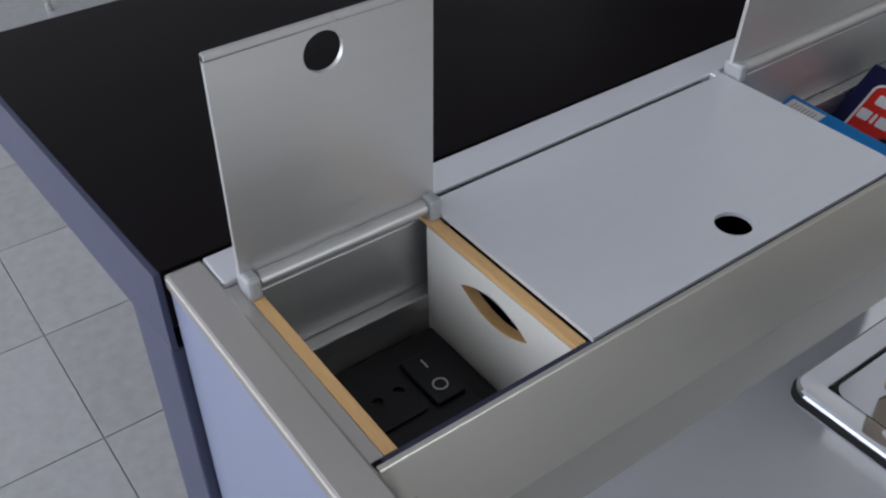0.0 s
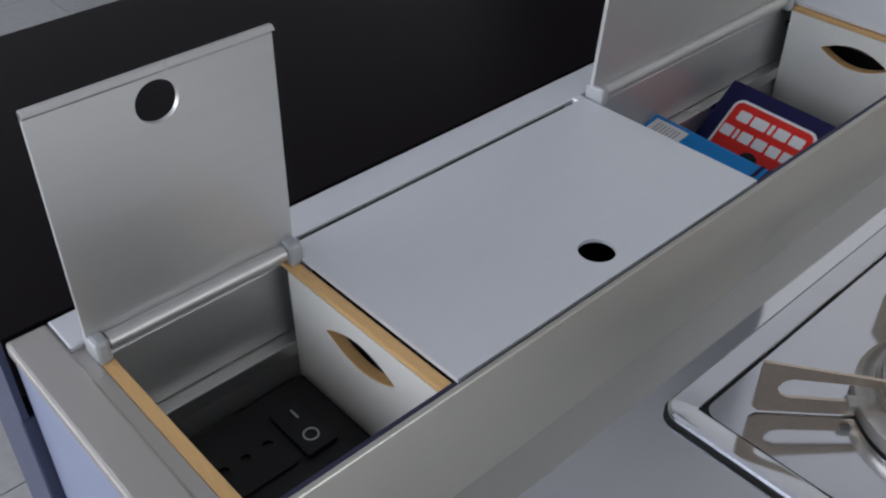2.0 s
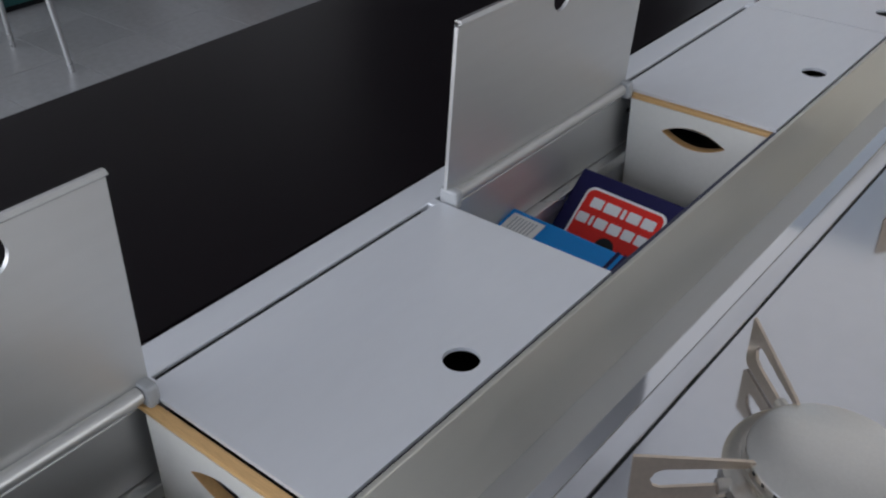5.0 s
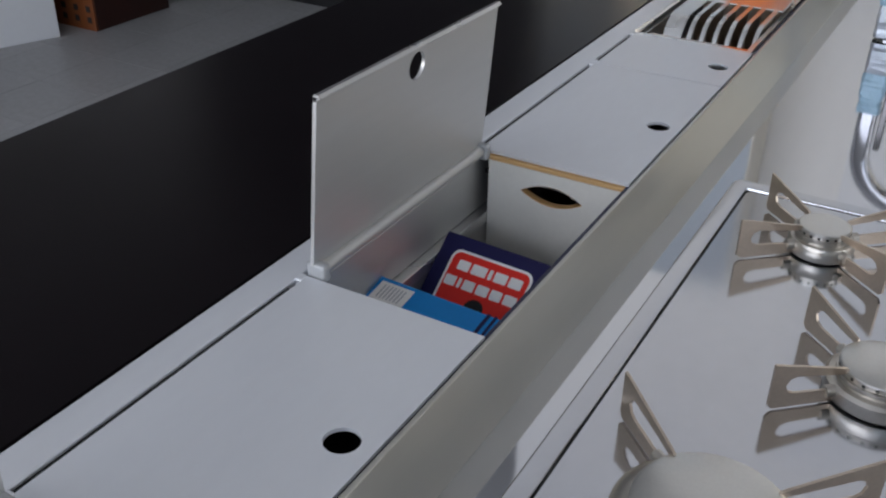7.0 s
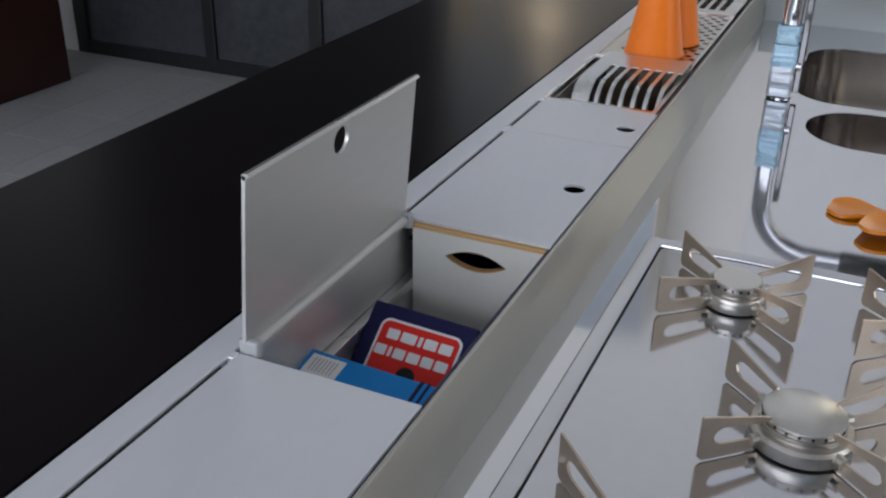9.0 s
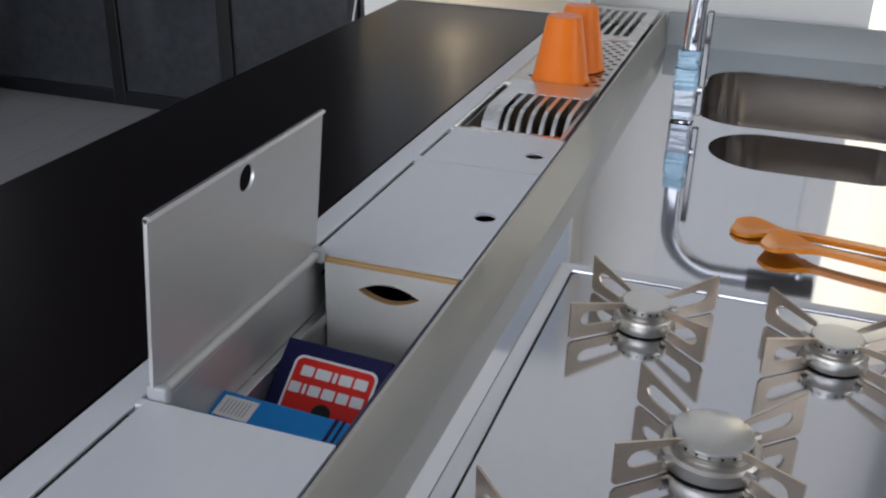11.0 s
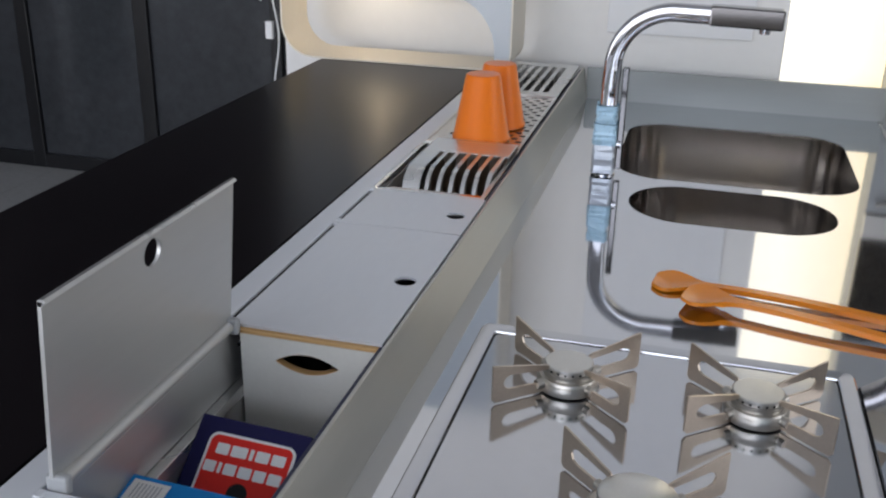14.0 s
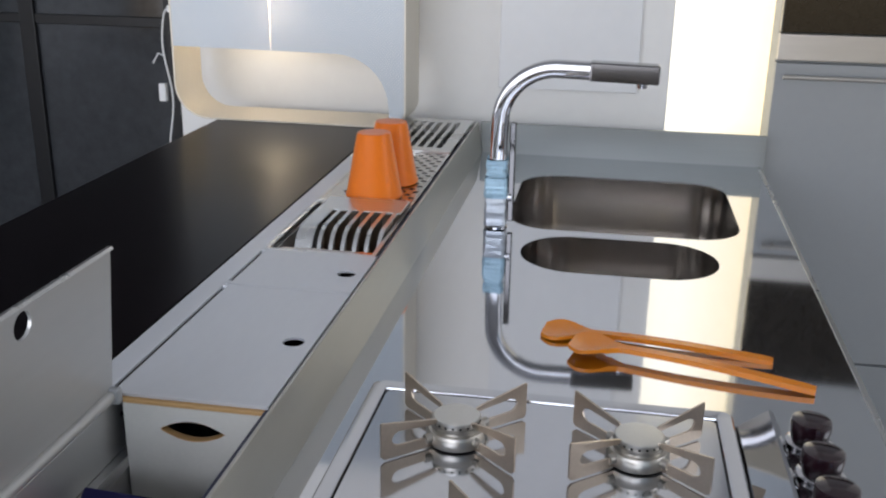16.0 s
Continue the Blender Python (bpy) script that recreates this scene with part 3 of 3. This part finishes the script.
drain = thing("drainer_tray", "perforated stainless steel drainer tray in the channel", "drainer", at=(0.08, 0.97, Z))
P0, P1 = R1 + 0.002, 1.183
holes = []
for r in range(19):
    for c in range(6):
        holes.append(circle(0.024 + c * 0.0235 + (0.011 if r % 2 else 0), P0 + 0.03 + r * 0.0208, 0.0062, 12))
part("perforated_plate", plate([(RX0, P0), (RX1, P0), (RX1, P1), (RX0, P1)], holes, Z - 0.0035, Z - 0.0012), DRAINER, drain)
# added near-black block: the shade seen through the drainer holes
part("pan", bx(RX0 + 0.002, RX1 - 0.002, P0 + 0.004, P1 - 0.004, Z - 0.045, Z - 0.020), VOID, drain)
part("rim", frame_ring(RX0, RX1, P0, P1, 0.005, Z - 0.001, Z + 0.0003), BRIGHT_ALU, drain)

rack2 = thing("knife_rack", "stainless steel slotted rack at the end of the channel", "rack", at=(0.08, 1.32, Z))
Q0, Q1 = P1 + 0.002, 1.544
slots = [rounded(0.019 + i * 0.0215, 0.032 + i * 0.0215, Q0 + 0.035, Q1 - 0.040, 0.006, 4) for i in range(6)]
part("slotted_plate", plate([(RX0, Q0), (RX1, Q0), (RX1, Q1), (RX0, Q1)], slots, Z + 0.001, Z + 0.004), BRIGHT_ALU, rack2)
for i in range(7):
    part("rib", bx(0.0115 + i * 0.0215, 0.0180 + i * 0.0215, Q0 + 0.03, Q1 - 0.035, Z - 0.03, Z + 0.0008), BRIGHT_ALU, rack2)
# near-black block added as the shade below the slots
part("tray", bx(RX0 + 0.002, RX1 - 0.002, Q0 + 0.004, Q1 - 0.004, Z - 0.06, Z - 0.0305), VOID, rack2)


def cup(x, y, z):
    """A tumbler standing upside down."""
    ob = thing("tumbler", "orange frosted plastic tumbler standing upside down on the drainer", "tumbler", "orange tumblers", at=(x, y, z))
    prof = [(0.051, 0.0), (0.0525, 0.002), (0.0522, 0.006), (0.0505, 0.008), (0.0345, 0.117), (0.032, 0.121), (0.0, 0.122), (0.0, 0.1195), (0.031, 0.1185), (0.0335, 0.115), (0.0488, 0.008), (0.0492, 0.0)]
    prof = [(a * (1.01 - 0.85 * b), b * 0.975) for a, b in prof]
    part("body", lathe(prof + [prof[0]], 48, (x, y, z)), ORANGE, ob, "", True)
    return ob


cup(0.0830, 0.824, Z + 0.0005)
cup(0.0910, 0.929, Z + 0.0005)

# ---------------------------------------------------------------- tap
tap = thing("kitchen_tap", "chrome kitchen tap with flat spout and blue protective film", "tap", at=(0.300, 0.931, ZW))
TX, TY = 0.300, 0.931
sec = rounded(-0.0160, 0.0160, -0.0160, 0.0160, 0.0080, 5)
path = [(TX, TY, ZW + 0.006), (TX, TY, 1.04), (TX + 0.001, TY, 1.07)]
R = 0.103
for a in range(8, 89, 5):
    path.append((TX + 0.001 + R - R * math.cos(radians(a)), TY, 1.078 + R * math.sin(radians(a))))
path += [(0.425, TY, 1.1805), (0.47, TY, 1.1797), (0.580, TY, 1.1775)]
part("spout", sweep(path, sec, (0, 1, 0)), CHROME, tap, "chrome spout bent over at a right angle", True)
part("spout_head", moved(bx(-0.062, 0.062, -0.0178, 0.0178, -0.0172, 0.0172, 0.003), Matrix.Translation((0.5235, TY, 1.1787)) @ Matrix.Rotation(radians(1.2), 4, "Y")), CHROME_DARK_REFLECTION, tap, "chrome pull-out spray head, dark reflection painted into its colour")
part("aerator", lathe([(0, -0.006), (0.009, -0.006), (0.010, 0.0), (0.010, 0.006)], 20, (0.556, TY, 1.158)), CHROME, tap, "", True)
part("base_ring", lathe([(0, 0.004), (0.0195, 0.004), (0.0215, 0.002), (0.0215, 0.0), (0, 0)], 32, (TX, TY, ZW + 0.0002)), CHROME, tap, "", True)


def film(name, z0, z1, half, amp, mat, label):
    """A crinkled sleeve of plastic film round the tap's stem."""
    rng = random.Random(round(z0 * 1000))
    bm = bmesh.new()
    rings = []
    n = 9
    for i in range(n):
        k = half * (1 + 0.04 * rng.uniform(-1, 1))
        outline = rounded(-k, k, -k, k, 0.006, 4)
        rings.append([bm.verts.new((TX - 0.002 + x + rng.uniform(-amp, amp), TY + y + rng.uniform(-amp, amp), ZW + z0 + (z1 - z0) * i / (n - 1) + rng.uniform(-amp, amp) * 0.6)) for x, y in outline])
    m = len(rings[0])
    for p, q in zip(rings, rings[1:]):
        for i in range(m):
            bm.faces.new((p[i], p[(i + 1) % m], q[(i + 1) % m], q[i]))
    part(name, bm, mat, tap, label)


film("clear_sleeve", 0.005, 0.060, 0.0205, 0.0006, CLEARFILM, "crinkled clear protective film")
film("blue_sleeve", 0.0595, 0.100, 0.0215, 0.0008, FILM, "blue protective film")
film("film_end", 0.0995, 0.134, 0.0190, 0.0016, FILM, "crumpled pale blue film end")
part("lever", bx(TX + 0.0205, TX + 0.032, TY - 0.006, TY + 0.006, ZW + 0.012, ZW + 0.205, 0.002), CHROME_DARK_REFLECTION, tap, "slim chrome lever in the dark reflection colour")
part("lever_pivot", rod((TX + 0.012, TY, ZW + 0.06), (TX + 0.028, TY, ZW + 0.06), 0.010, 16), CHROME, tap, "", True)


# ---------------------------------------------------------------- serving spoons
def spoon(x0, y0, x1, y1, tilt, lift):
    d = Vector((x1 - x0, y1 - y0))
    length = d.length
    ob = thing("serving_spoon", "translucent orange plastic serving spoon lying on the worktop", "serving spoon", "orange serving spoons", at=(x0, y0, ZW))
    m = Matrix.Translation((x0, y0, ZW + lift)) @ Matrix.Rotation(math.atan2(d.y, d.x), 4, "Z") @ Matrix.Rotation(radians(tilt), 4, "Y")
    bm = bmesh.new()
    rows = []
    for i in range(41):
        s = length * (i / 40) ** 1.6
        if s < 0.020:
            w = 0.020 + 0.0150 * math.sin(s / 0.020 * math.pi / 2)
        elif s < 0.076:
            w = 0.0064 + 0.0286 * (0.5 + 0.5 * math.cos((s - 0.020) / 0.056 * math.pi))
        else:
            w = (0.0064 + 0.0022 * (s - 0.068) / (length - 0.068)) * (1 if s < length - 0.01 else 0.8)
        dip = -0.006 * max(0.0, 1 - ((s - 0.030) / 0.030) ** 2)
        h = 0.012 + 0.006 * math.sin(math.pi * min(1, s / length))
        rows.append([bm.verts.new(m @ Vector((s, u * w, dip * (1 - u * u) + (h if up else h - (0.005 if s < 0.05 else 0.0075))))) for up in (1, 0) for u in ((-1, -0.5, 0, 0.5, 1) if up else (1, 0.5, 0, -0.5, -1))])
    for a, b in zip(rows, rows[1:]):
        for i in range(10):
            bm.faces.new((a[i], a[(i + 1) % 10], b[(i + 1) % 10], b[i]))
    bm.faces.new(rows[0])
    bm.faces.new(rows[-1][::-1])
    part("spoon_body", bm, AMBER, ob, "", True)
    return ob


spoon(0.429, 0.441, 0.743, 0.394, 0.0, -0.0062)
spoon(0.472, 0.386, 0.783, 0.308, 1.0, 0.003)

# ---------------------------------------------------------------- hob
hob = thing("gas_hob", "built-in stainless steel gas hob with raised rim", "gas hob", at=(0.46, -0.13, ZW))
HX0, HX1, HY0, HY1 = 0.230, 0.671, -0.501, 0.225
# near-black plate paints the shade in the groove inside the rim
part("shadow_gap", plate(rounded(HX0 - 0.001, HX1 + 0.001, HY0 - 0.001, HY1 + 0.001, 0.014), [], ZW + 0.0002, ZW + 0.003), VOID, hob)
part("tray", plate(rounded(HX0 + 0.0212, HX1 - 0.0212, HY0 + 0.0212, HY1 - 0.0212, 0.010), [], ZW + 0.0035, ZW + 0.0045), MIRROR_STEEL, hob, "polished steel hob plate")


def ring_sweep(x0, x1, y0, y1, r, prof):
    """A profile (offset inwards, z) led round a rounded rectangle."""
    bm = bmesh.new()
    rings = []
    for o, z in prof:
        rings.append([bm.verts.new((x, y, z)) for x, y in rounded(x0 + o, x1 - o, y0 + o, y1 - o, max(0.002, r - o), 8)])
    n = len(rings[0])
    for a, b in zip(rings, rings[1:]):
        for i in range(n):
            bm.faces.new((a[i], a[(i + 1) % n], b[(i + 1) % n], b[i]))
    return bm


part("rim", ring_sweep(HX0, HX1, HY0, HY1, 0.014, [(0.0, ZW + 0.003), (0.0005, ZW + 0.0065), (0.0025, ZW + 0.0082), (0.0165, ZW + 0.0072), (0.0183, ZW + 0.0066), (0.0192, ZW + 0.0050), (0.0195, ZW + 0.0031)]), MIRROR_STEEL, hob, "raised rounded steel rim", True)


def burner(cx, cy, cap, arm, hy):
    """A gas burner with its four grate arms."""
    z = ZW + 0.0046
    b = thing("gas_burner", "stainless steel gas burner with four upright pan supports", "gas burner", "burners of the hob", at=(cx, cy, z))
    body = cap * 1.22
    part("foot", lathe([(body * 0.86, 0.0), (body * 0.86, 0.002), (body * 0.80, 0.004), (body * 0.80, 0.006)], 40, (cx, cy, z)), BLACK, b, "", True)
    part("burner_body", lathe([(body * 0.93, 0.0012), (body * 0.99, 0.002), (body * 1.02, 0.005), (body * 1.02, 0.015), (body * 0.96, 0.018), (cap * 1.02, 0.0185), (cap * 1.02, 0.021)], 48, (cx, cy, z)), BURNER, b, "", True)
    crown = part("flame_ring", lathe([(cap * 1.0, 0.0205), (cap * 1.03, 0.022), (cap * 1.03, 0.0245), (cap * 0.97, 0.025), (cap * 0.97, 0.029)], 48, (cx, cy, z)), BURNER, b, "", True)
    n = 20 if cap < 0.04 else 30
    for i in range(n):
        a = 2 * math.pi * i / n
        p = bx(-0.0006, 0.0006, -0.0012, 0.0012, -0.0012, 0.0012)
        part("flame_port", moved(p, Matrix.Translation((cx + cap * 0.972 * math.cos(a), cy + cap * 0.972 * math.sin(a), z + 0.027)) @ Matrix.Rotation(a, 4, "Z")), VOID, crown)
    part("burner_cap", lathe([(cap * 0.97, 0.0285), (cap * 0.99, 0.0295), (cap * 0.985, 0.031), (cap * 0.94, 0.0320), (0, 0.0326)], 56, (cx, cy, z)), CAP, b, "domed satin steel burner cap", True)
    for i in range(4):
        a = math.atan2(hy * (1 if i < 2 else -1), arm * (1 if i in (0, 3) else -1))
        r1 = math.hypot(arm, hy)
        r0 = body * 0.9
        tip = cap * 0.92
        # upright plate: foot bar, outer post and upper finger around a long slot
        o = [(r0, 0.002), (r1 - 0.004, 0.002), (r1, 0.006), (r1, 0.0465), (r1 - 0.002, 0.0465)]
        o += [(tip + 0.006, 0.0345), (tip + 0.002, 0.0335), (tip, 0.031), (tip + 0.003, 0.0285), (tip + 0.008, 0.0285)]
        o += [(r1 - 0.022, 0.0325), (r1 - 0.016, 0.030), (r1 - 0.013, 0.024), (r1 - 0.016, 0.018), (r1 - 0.022, 0.0155), (r0 + 0.004, 0.0140), (r0, 0.014)]
        if tip + 0.008 > r1 - 0.024:
            o = [(r0, 0.002), (r1, 0.002), (r1, 0.0465), (r0, 0.0345), (r0, 0.03), (r1 - 0.015, 0.03), (r1 - 0.015, 0.015), (r0, 0.014)]
        m = Matrix.Translation((cx, cy, z)) @ Matrix.Rotation(a, 4, "Z") @ Matrix(((1, 0, 0, 0), (0, 0, -1, 0), (0, 1, 0, 0), (0, 0, 0, 1)))
        part("pan_support", moved(plate(o, [], -0.0012, 0.0012), m), GRATE, b, "upright slotted steel pan support")
        c, s = math.cos(a), math.sin(a)
        part("support_lug", rod((cx + c * body * 0.9, cy + s * body * 0.9, z + 0.012), (cx + c * (body + 0.008), cy + s * (body + 0.008), z + 0.012), 0.0055, 12), BURNER, b, "", True)
    return b


burner(0.355, 0.100, 0.0275, 0.0725, 0.0650)
burner(0.557, 0.096, 0.0275, 0.0725, 0.0615)
burner(0.4495, -0.127, 0.0365, 0.0765, 0.0700)
burner(0.3715, -0.3615, 0.056, 0.0990, 0.0945)

# chrome ridge and knobs
trim = [(0.6725, ZW + 0.0005), (0.720, ZW + 0.0005), (0.720, ZW + 0.012), (0.711, ZW + 0.028), (0.707, ZW + 0.028), (0.6755, ZW + 0.004)]
part("control_ridge", prism(trim, -0.46, 0.198), CHROME, hob, "polished chrome ridge")


def knob(x, y):
    cap = part("control_knob", lathe([(0.020, 0.0062), (0.0215, 0.012), (0.023, 0.026), (0.0215, 0.032), (0.015, 0.0345), (0, 0.035)], 36, (x, y, ZW)), KNOB, hob, "glossy dark plum control knob", True)
    part("collar", lathe([(0.0, 0.0005), (0.026, 0.0005), (0.026, 0.004), (0.023, 0.006), (0, 0.006)], 32, (x, y, ZW)), CHROME, cap, "chrome collar", True)


for y in (0.178, 0.108, 0.038, -0.032, -0.102):
    knob(0.752, y)

# ---------------------------------------------------------------- dark table
tbl = thing("bar_table", "long dark laminate bar table on a dark blue frame", "table", at=(-0.27, 0.36, 0))
E0, E1 = Y0 - 0.001, Y0 - 0.022          # the near end runs a little out of square
part("tabletop", plate([(X0 - 0.002, E0), (X0 - 0.002, 1.585), (-0.466, 1.585), (-0.466, E1)], [], Z - 0.05, Z + 0.001), TABLE, tbl, "matt near-black tabletop")
part("end_rail", plate([(X0 - 0.002, E0 - 0.005), (X0 - 0.002, E0 - 0.0003), (-0.466, E1 - 0.0003), (-0.466, E1 - 0.005)], [], Z - 0.070, Z - 0.0005), FRAME, tbl, "dark blue end rail")
part("leg", bx(-0.122, X0 - 0.002, E0 - 0.006, E0 + 0.05, 0.0, Z - 0.0705, 0.002), FRAME, tbl, "dark blue square leg")
part("leg", bx(-0.466, -0.393, 1.52, 1.585, 0.0, Z - 0.051, 0.002), FRAME, tbl)
part("leg", bx(-0.125, X0 - 0.002, 1.52, 1.585, 0.0, Z - 0.051, 0.002), FRAME, tbl)

# ---------------------------------------------------------------- bent sheet display stand
st = thing("sheet_metal_stand", "bent sheet metal stand with a perforated grey front", "stand", at=(-0.3, 1.48, Z))
SY0, SY1 = 1.406, 1.566


def loop_band(t):
    """Outline of the band in x and z: rounded foot at the far side, tight at the near side."""
    out = []
    xl, xr, zb, zt = -0.571 + t, 0.018 - t, Z + 0.002 + t, 1.75
    rl, rr = 0.085 - t, 0.045 - t
    out.append((xl, zt))
    for a in range(180, 271, 10):
        out.append((xl + rl + rl * math.cos(radians(a)), zb + rl + rl * math.sin(radians(a))))
    for a in range(270, 361, 10):
        out.append((xr - rr + rr * math.cos(radians(a)), zb + rr + rr * math.sin(radians(a))))
    out.append((xr, zt))
    return out


o, i_ = loop_band(0.0), loop_band(0.004)
part("band", prism(o + i_[::-1], SY0, SY1), SHEET, st, "pale bent sheet metal band", True)
cut = [(-0.567, 1.75), (-0.567, 1.130), (-0.1534, 1.126)]
for a in range(90, -1, -10):
    cut.append((-0.1534 + 0.130 * math.cos(radians(a)), 0.996 + 0.130 * math.sin(radians(a))))
cut += [(-0.0234, 0.975), (0.0135, 0.975), (0.0135, 1.75)]
to_xz = Matrix(((1, 0, 0, 0), (0, 0, -1, 0), (0, 1, 0, 0), (0, 0, 0, 1)))
left = [(-0.5665, 1.749), (-0.5665, 1.130), (-0.317, 1.128), (-0.317, 1.749)]
right = [(-0.314, 1.749), (-0.314, 1.128)] + cut[2:-1] + [(0.0135, 1.749)]
part("front_panel", moved(plate(left, [], -SY0 - 0.003, -SY0), to_xz), PERF, st, "grey perforated sheet")
part("front_panel", moved(plate(right, [], -SY0 - 0.003, -SY0), to_xz), PERF, st, "grey perforated sheet")

# hanging cable with its switch
cab = thing("hanging_cable", "thin white cable with an inline switch hanging beside the stand", "cable", at=(-0.60, 1.44, 1.2))
cp = [(-0.573, 1.44, 1.215), (-0.585, 1.44, 1.219), (-0.597, 1.44, 1.212)]
for k in range(61):
    cp.append((-0.602 - 0.009 * math.sin(k * 0.45), 1.44, 1.20 - 1.196 * k / 60))
part("cord", sweep(cp, circle(0, 0, 0.0026, 8), (0, 1, 0)), CABLE, cab, "", True)
part("inline_switch", bx(-0.628, -0.608, 1.433, 1.447, 0.985, 1.030, 0.003), CABLE, cab)
part("cord_loop", sweep([(-0.606, 1.44, 1.10), (-0.625, 1.44, 1.105), (-0.640, 1.44, 1.08)], circle(0, 0, 0.002, 8), (0, 1, 0)), CABLE, cab, "", True)
part("plug", bx(-0.590, -0.5715, 1.43, 1.45, 1.207, 1.224, 0.003), CABLE, cab)

# ---------------------------------------------------------------- tall oven cabinet
ov = thing("oven_cabinet", "tall grey lacquered cabinet with a built-in black oven", "cabinet", at=(1.2, 1.9, 0))
part("carcass", bx(0.8940, 1.51, 1.642, 2.24, 0.10, 2.4), CABINET, ov)
part("drawer_front", bx(0.8940, 1.51, 1.62, 1.6415, 0.342, 1.119, 0.0015), CABINET, ov, "grey lacquered door front")
part("lower_front", bx(0.8940, 1.51, 1.62, 1.6415, 0.185, 0.336, 0.0015), CABINET, ov)
part("plinth", bx(0.8940, 1.51, 1.66, 2.2, 0.0, 0.0995), BLACK, ov)
hb = part("handle", rod((0.909, 1.592, 1.089), (1.49, 1.592, 1.089), 0.0055, 12), RIM_STEEL, ov, "slim steel bar handle", True)
for x in (0.94, 1.46):
    part("handle_post", rod((x, 1.592, 1.089), (x, 1.6195, 1.089), 0.004, 10), RIM_STEEL, hb)
part("oven_strip", bx(0.8940, 1.51, 1.615, 1.6415, 1.126, 1.189, 0.0015), RIM_STEEL, ov, "brushed steel oven strip")
part("oven_door", bx(0.8940, 1.51, 1.612, 1.6415, 1.192, 1.47, 0.002), OVEN_GLASS, ov, "black glass oven door")
part("upper_front", bx(0.8940, 1.51, 1.62, 1.6415, 1.475, 2.4, 0.0015), CABINET, ov, "grey lacquered upper front")

# ---------------------------------------------------------------- far showroom pieces
wd = thing("mahogany_cabinet", "dark red-brown wooden cabinet with a painted-lit orange side on the floor", "cabinet", at=(-3.3, 2.32, 0))
part("body", bx(-3.62, -3.09, 2.092, 2.545, 0.0, 0.90, 0.004), REDWOOD, wd)
side = part("side_panel", bx(-3.40, -3.092, 2.080, 2.0915, 0.0, 0.90, 0.002), LIT_REDWOOD, wd, "mahogany side panel, its orange light painted into the colour")
for x in (-3.30, -3.22, -3.14):
    for z in (0.035, 0.085):
        part("square_hole", bx(x, x + 0.028, 2.0785, 2.0798, z, z + 0.028), VOID, side)
wb = thing("white_display_panel", "plain white display board standing on the showroom floor", "display board", at=(-3.5, 1.8, 0))
part("body", moved(bx(-0.40, 0.0, 0.0, 0.285, 0.0, 1.05, 0.004), Matrix.Translation((-3.27, 1.675, 0)) @ Matrix.Rotation(radians(-20), 4, "Z")), PANELW, wb)
rb = thing("dark_red_board", "dark red-brown wooden board standing on the floor", "board", at=(-3.5, 1.62, 0))
part("body", bx(-3.75, -3.36, 1.585, 1.655, 0.0, 1.05, 0.004), REDWOOD, rb)
tc = thing("teal_cabinet", "dark teal lacquered cabinet on the showroom floor", "cabinet", at=(-3.7, 1.2, 0))
part("body", bx(-3.95, -3.40, 0.86, 1.52, 0.03, 1.05, 0.006), TEAL, tc)
part("plinth", bx(-3.92, -3.43, 0.88, 1.50, 0.0, 0.0295), BLACK, tc)


def thin_leg_stool(x, y):
    ob = thing("metal_stool", "pale metal stool with thin legs on the floor", "stool", "thin legged stools", at=(x, y, 0))
    for dx, dy in ((-0.20, -0.20), (0.20, -0.20), (0.20, 0.20), (-0.20, 0.20)):
        part("leg", rod((x + dx, y + dy, 0), (x + dx * 0.8, y + dy * 0.8, 0.62), 0.011, 10), BRIGHT_ALU, ob, "", True)
    part("seat", moved(plate(rounded(-0.18, 0.18, -0.18, 0.18, 0.05), [], 0.62, 0.64), Matrix.Translation((x, y, 0))), CABINET, ob)
    return ob


thin_leg_stool(-2.86, 0.605)
thin_leg_stool(-2.853, -0.475)

# ---------------------------------------------------------------- floor tiles
T = 0.3295
tile_bm = bx(0.0012, T - 0.0012, 0.0012, T - 0.0012, -0.0038, 0.0, 0.0007, 1)
tile_mesh = bpy.data.meshes.new("tile")
tile_bm.to_mesh(tile_mesh)
tile_bm.free()
tile_mesh.materials.append(TILE)
rest = bmesh.new()
for ix in range(-12, 13):
    for iy in range(-7, 13):
        x, y = -0.832 + ix * T, -0.785 + iy * T
        if x > 3.3 or y < -3.25:
            continue
        if x < -0.3 and -2.3 < y < 3.4:
            ob = new("tile", tile_mesh)
            ob.parent = floor
            ob.location = (x, y, 0)
        else:
            n0 = len(rest.verts)
            rest.from_mesh(tile_mesh)
            rest.verts.ensure_lookup_table()
            bmesh.ops.translate(rest, vec=(x, y, 0), verts=rest.verts[n0:])
tagged(part("tile_field", rest, TILE, floor), kind="stuff")
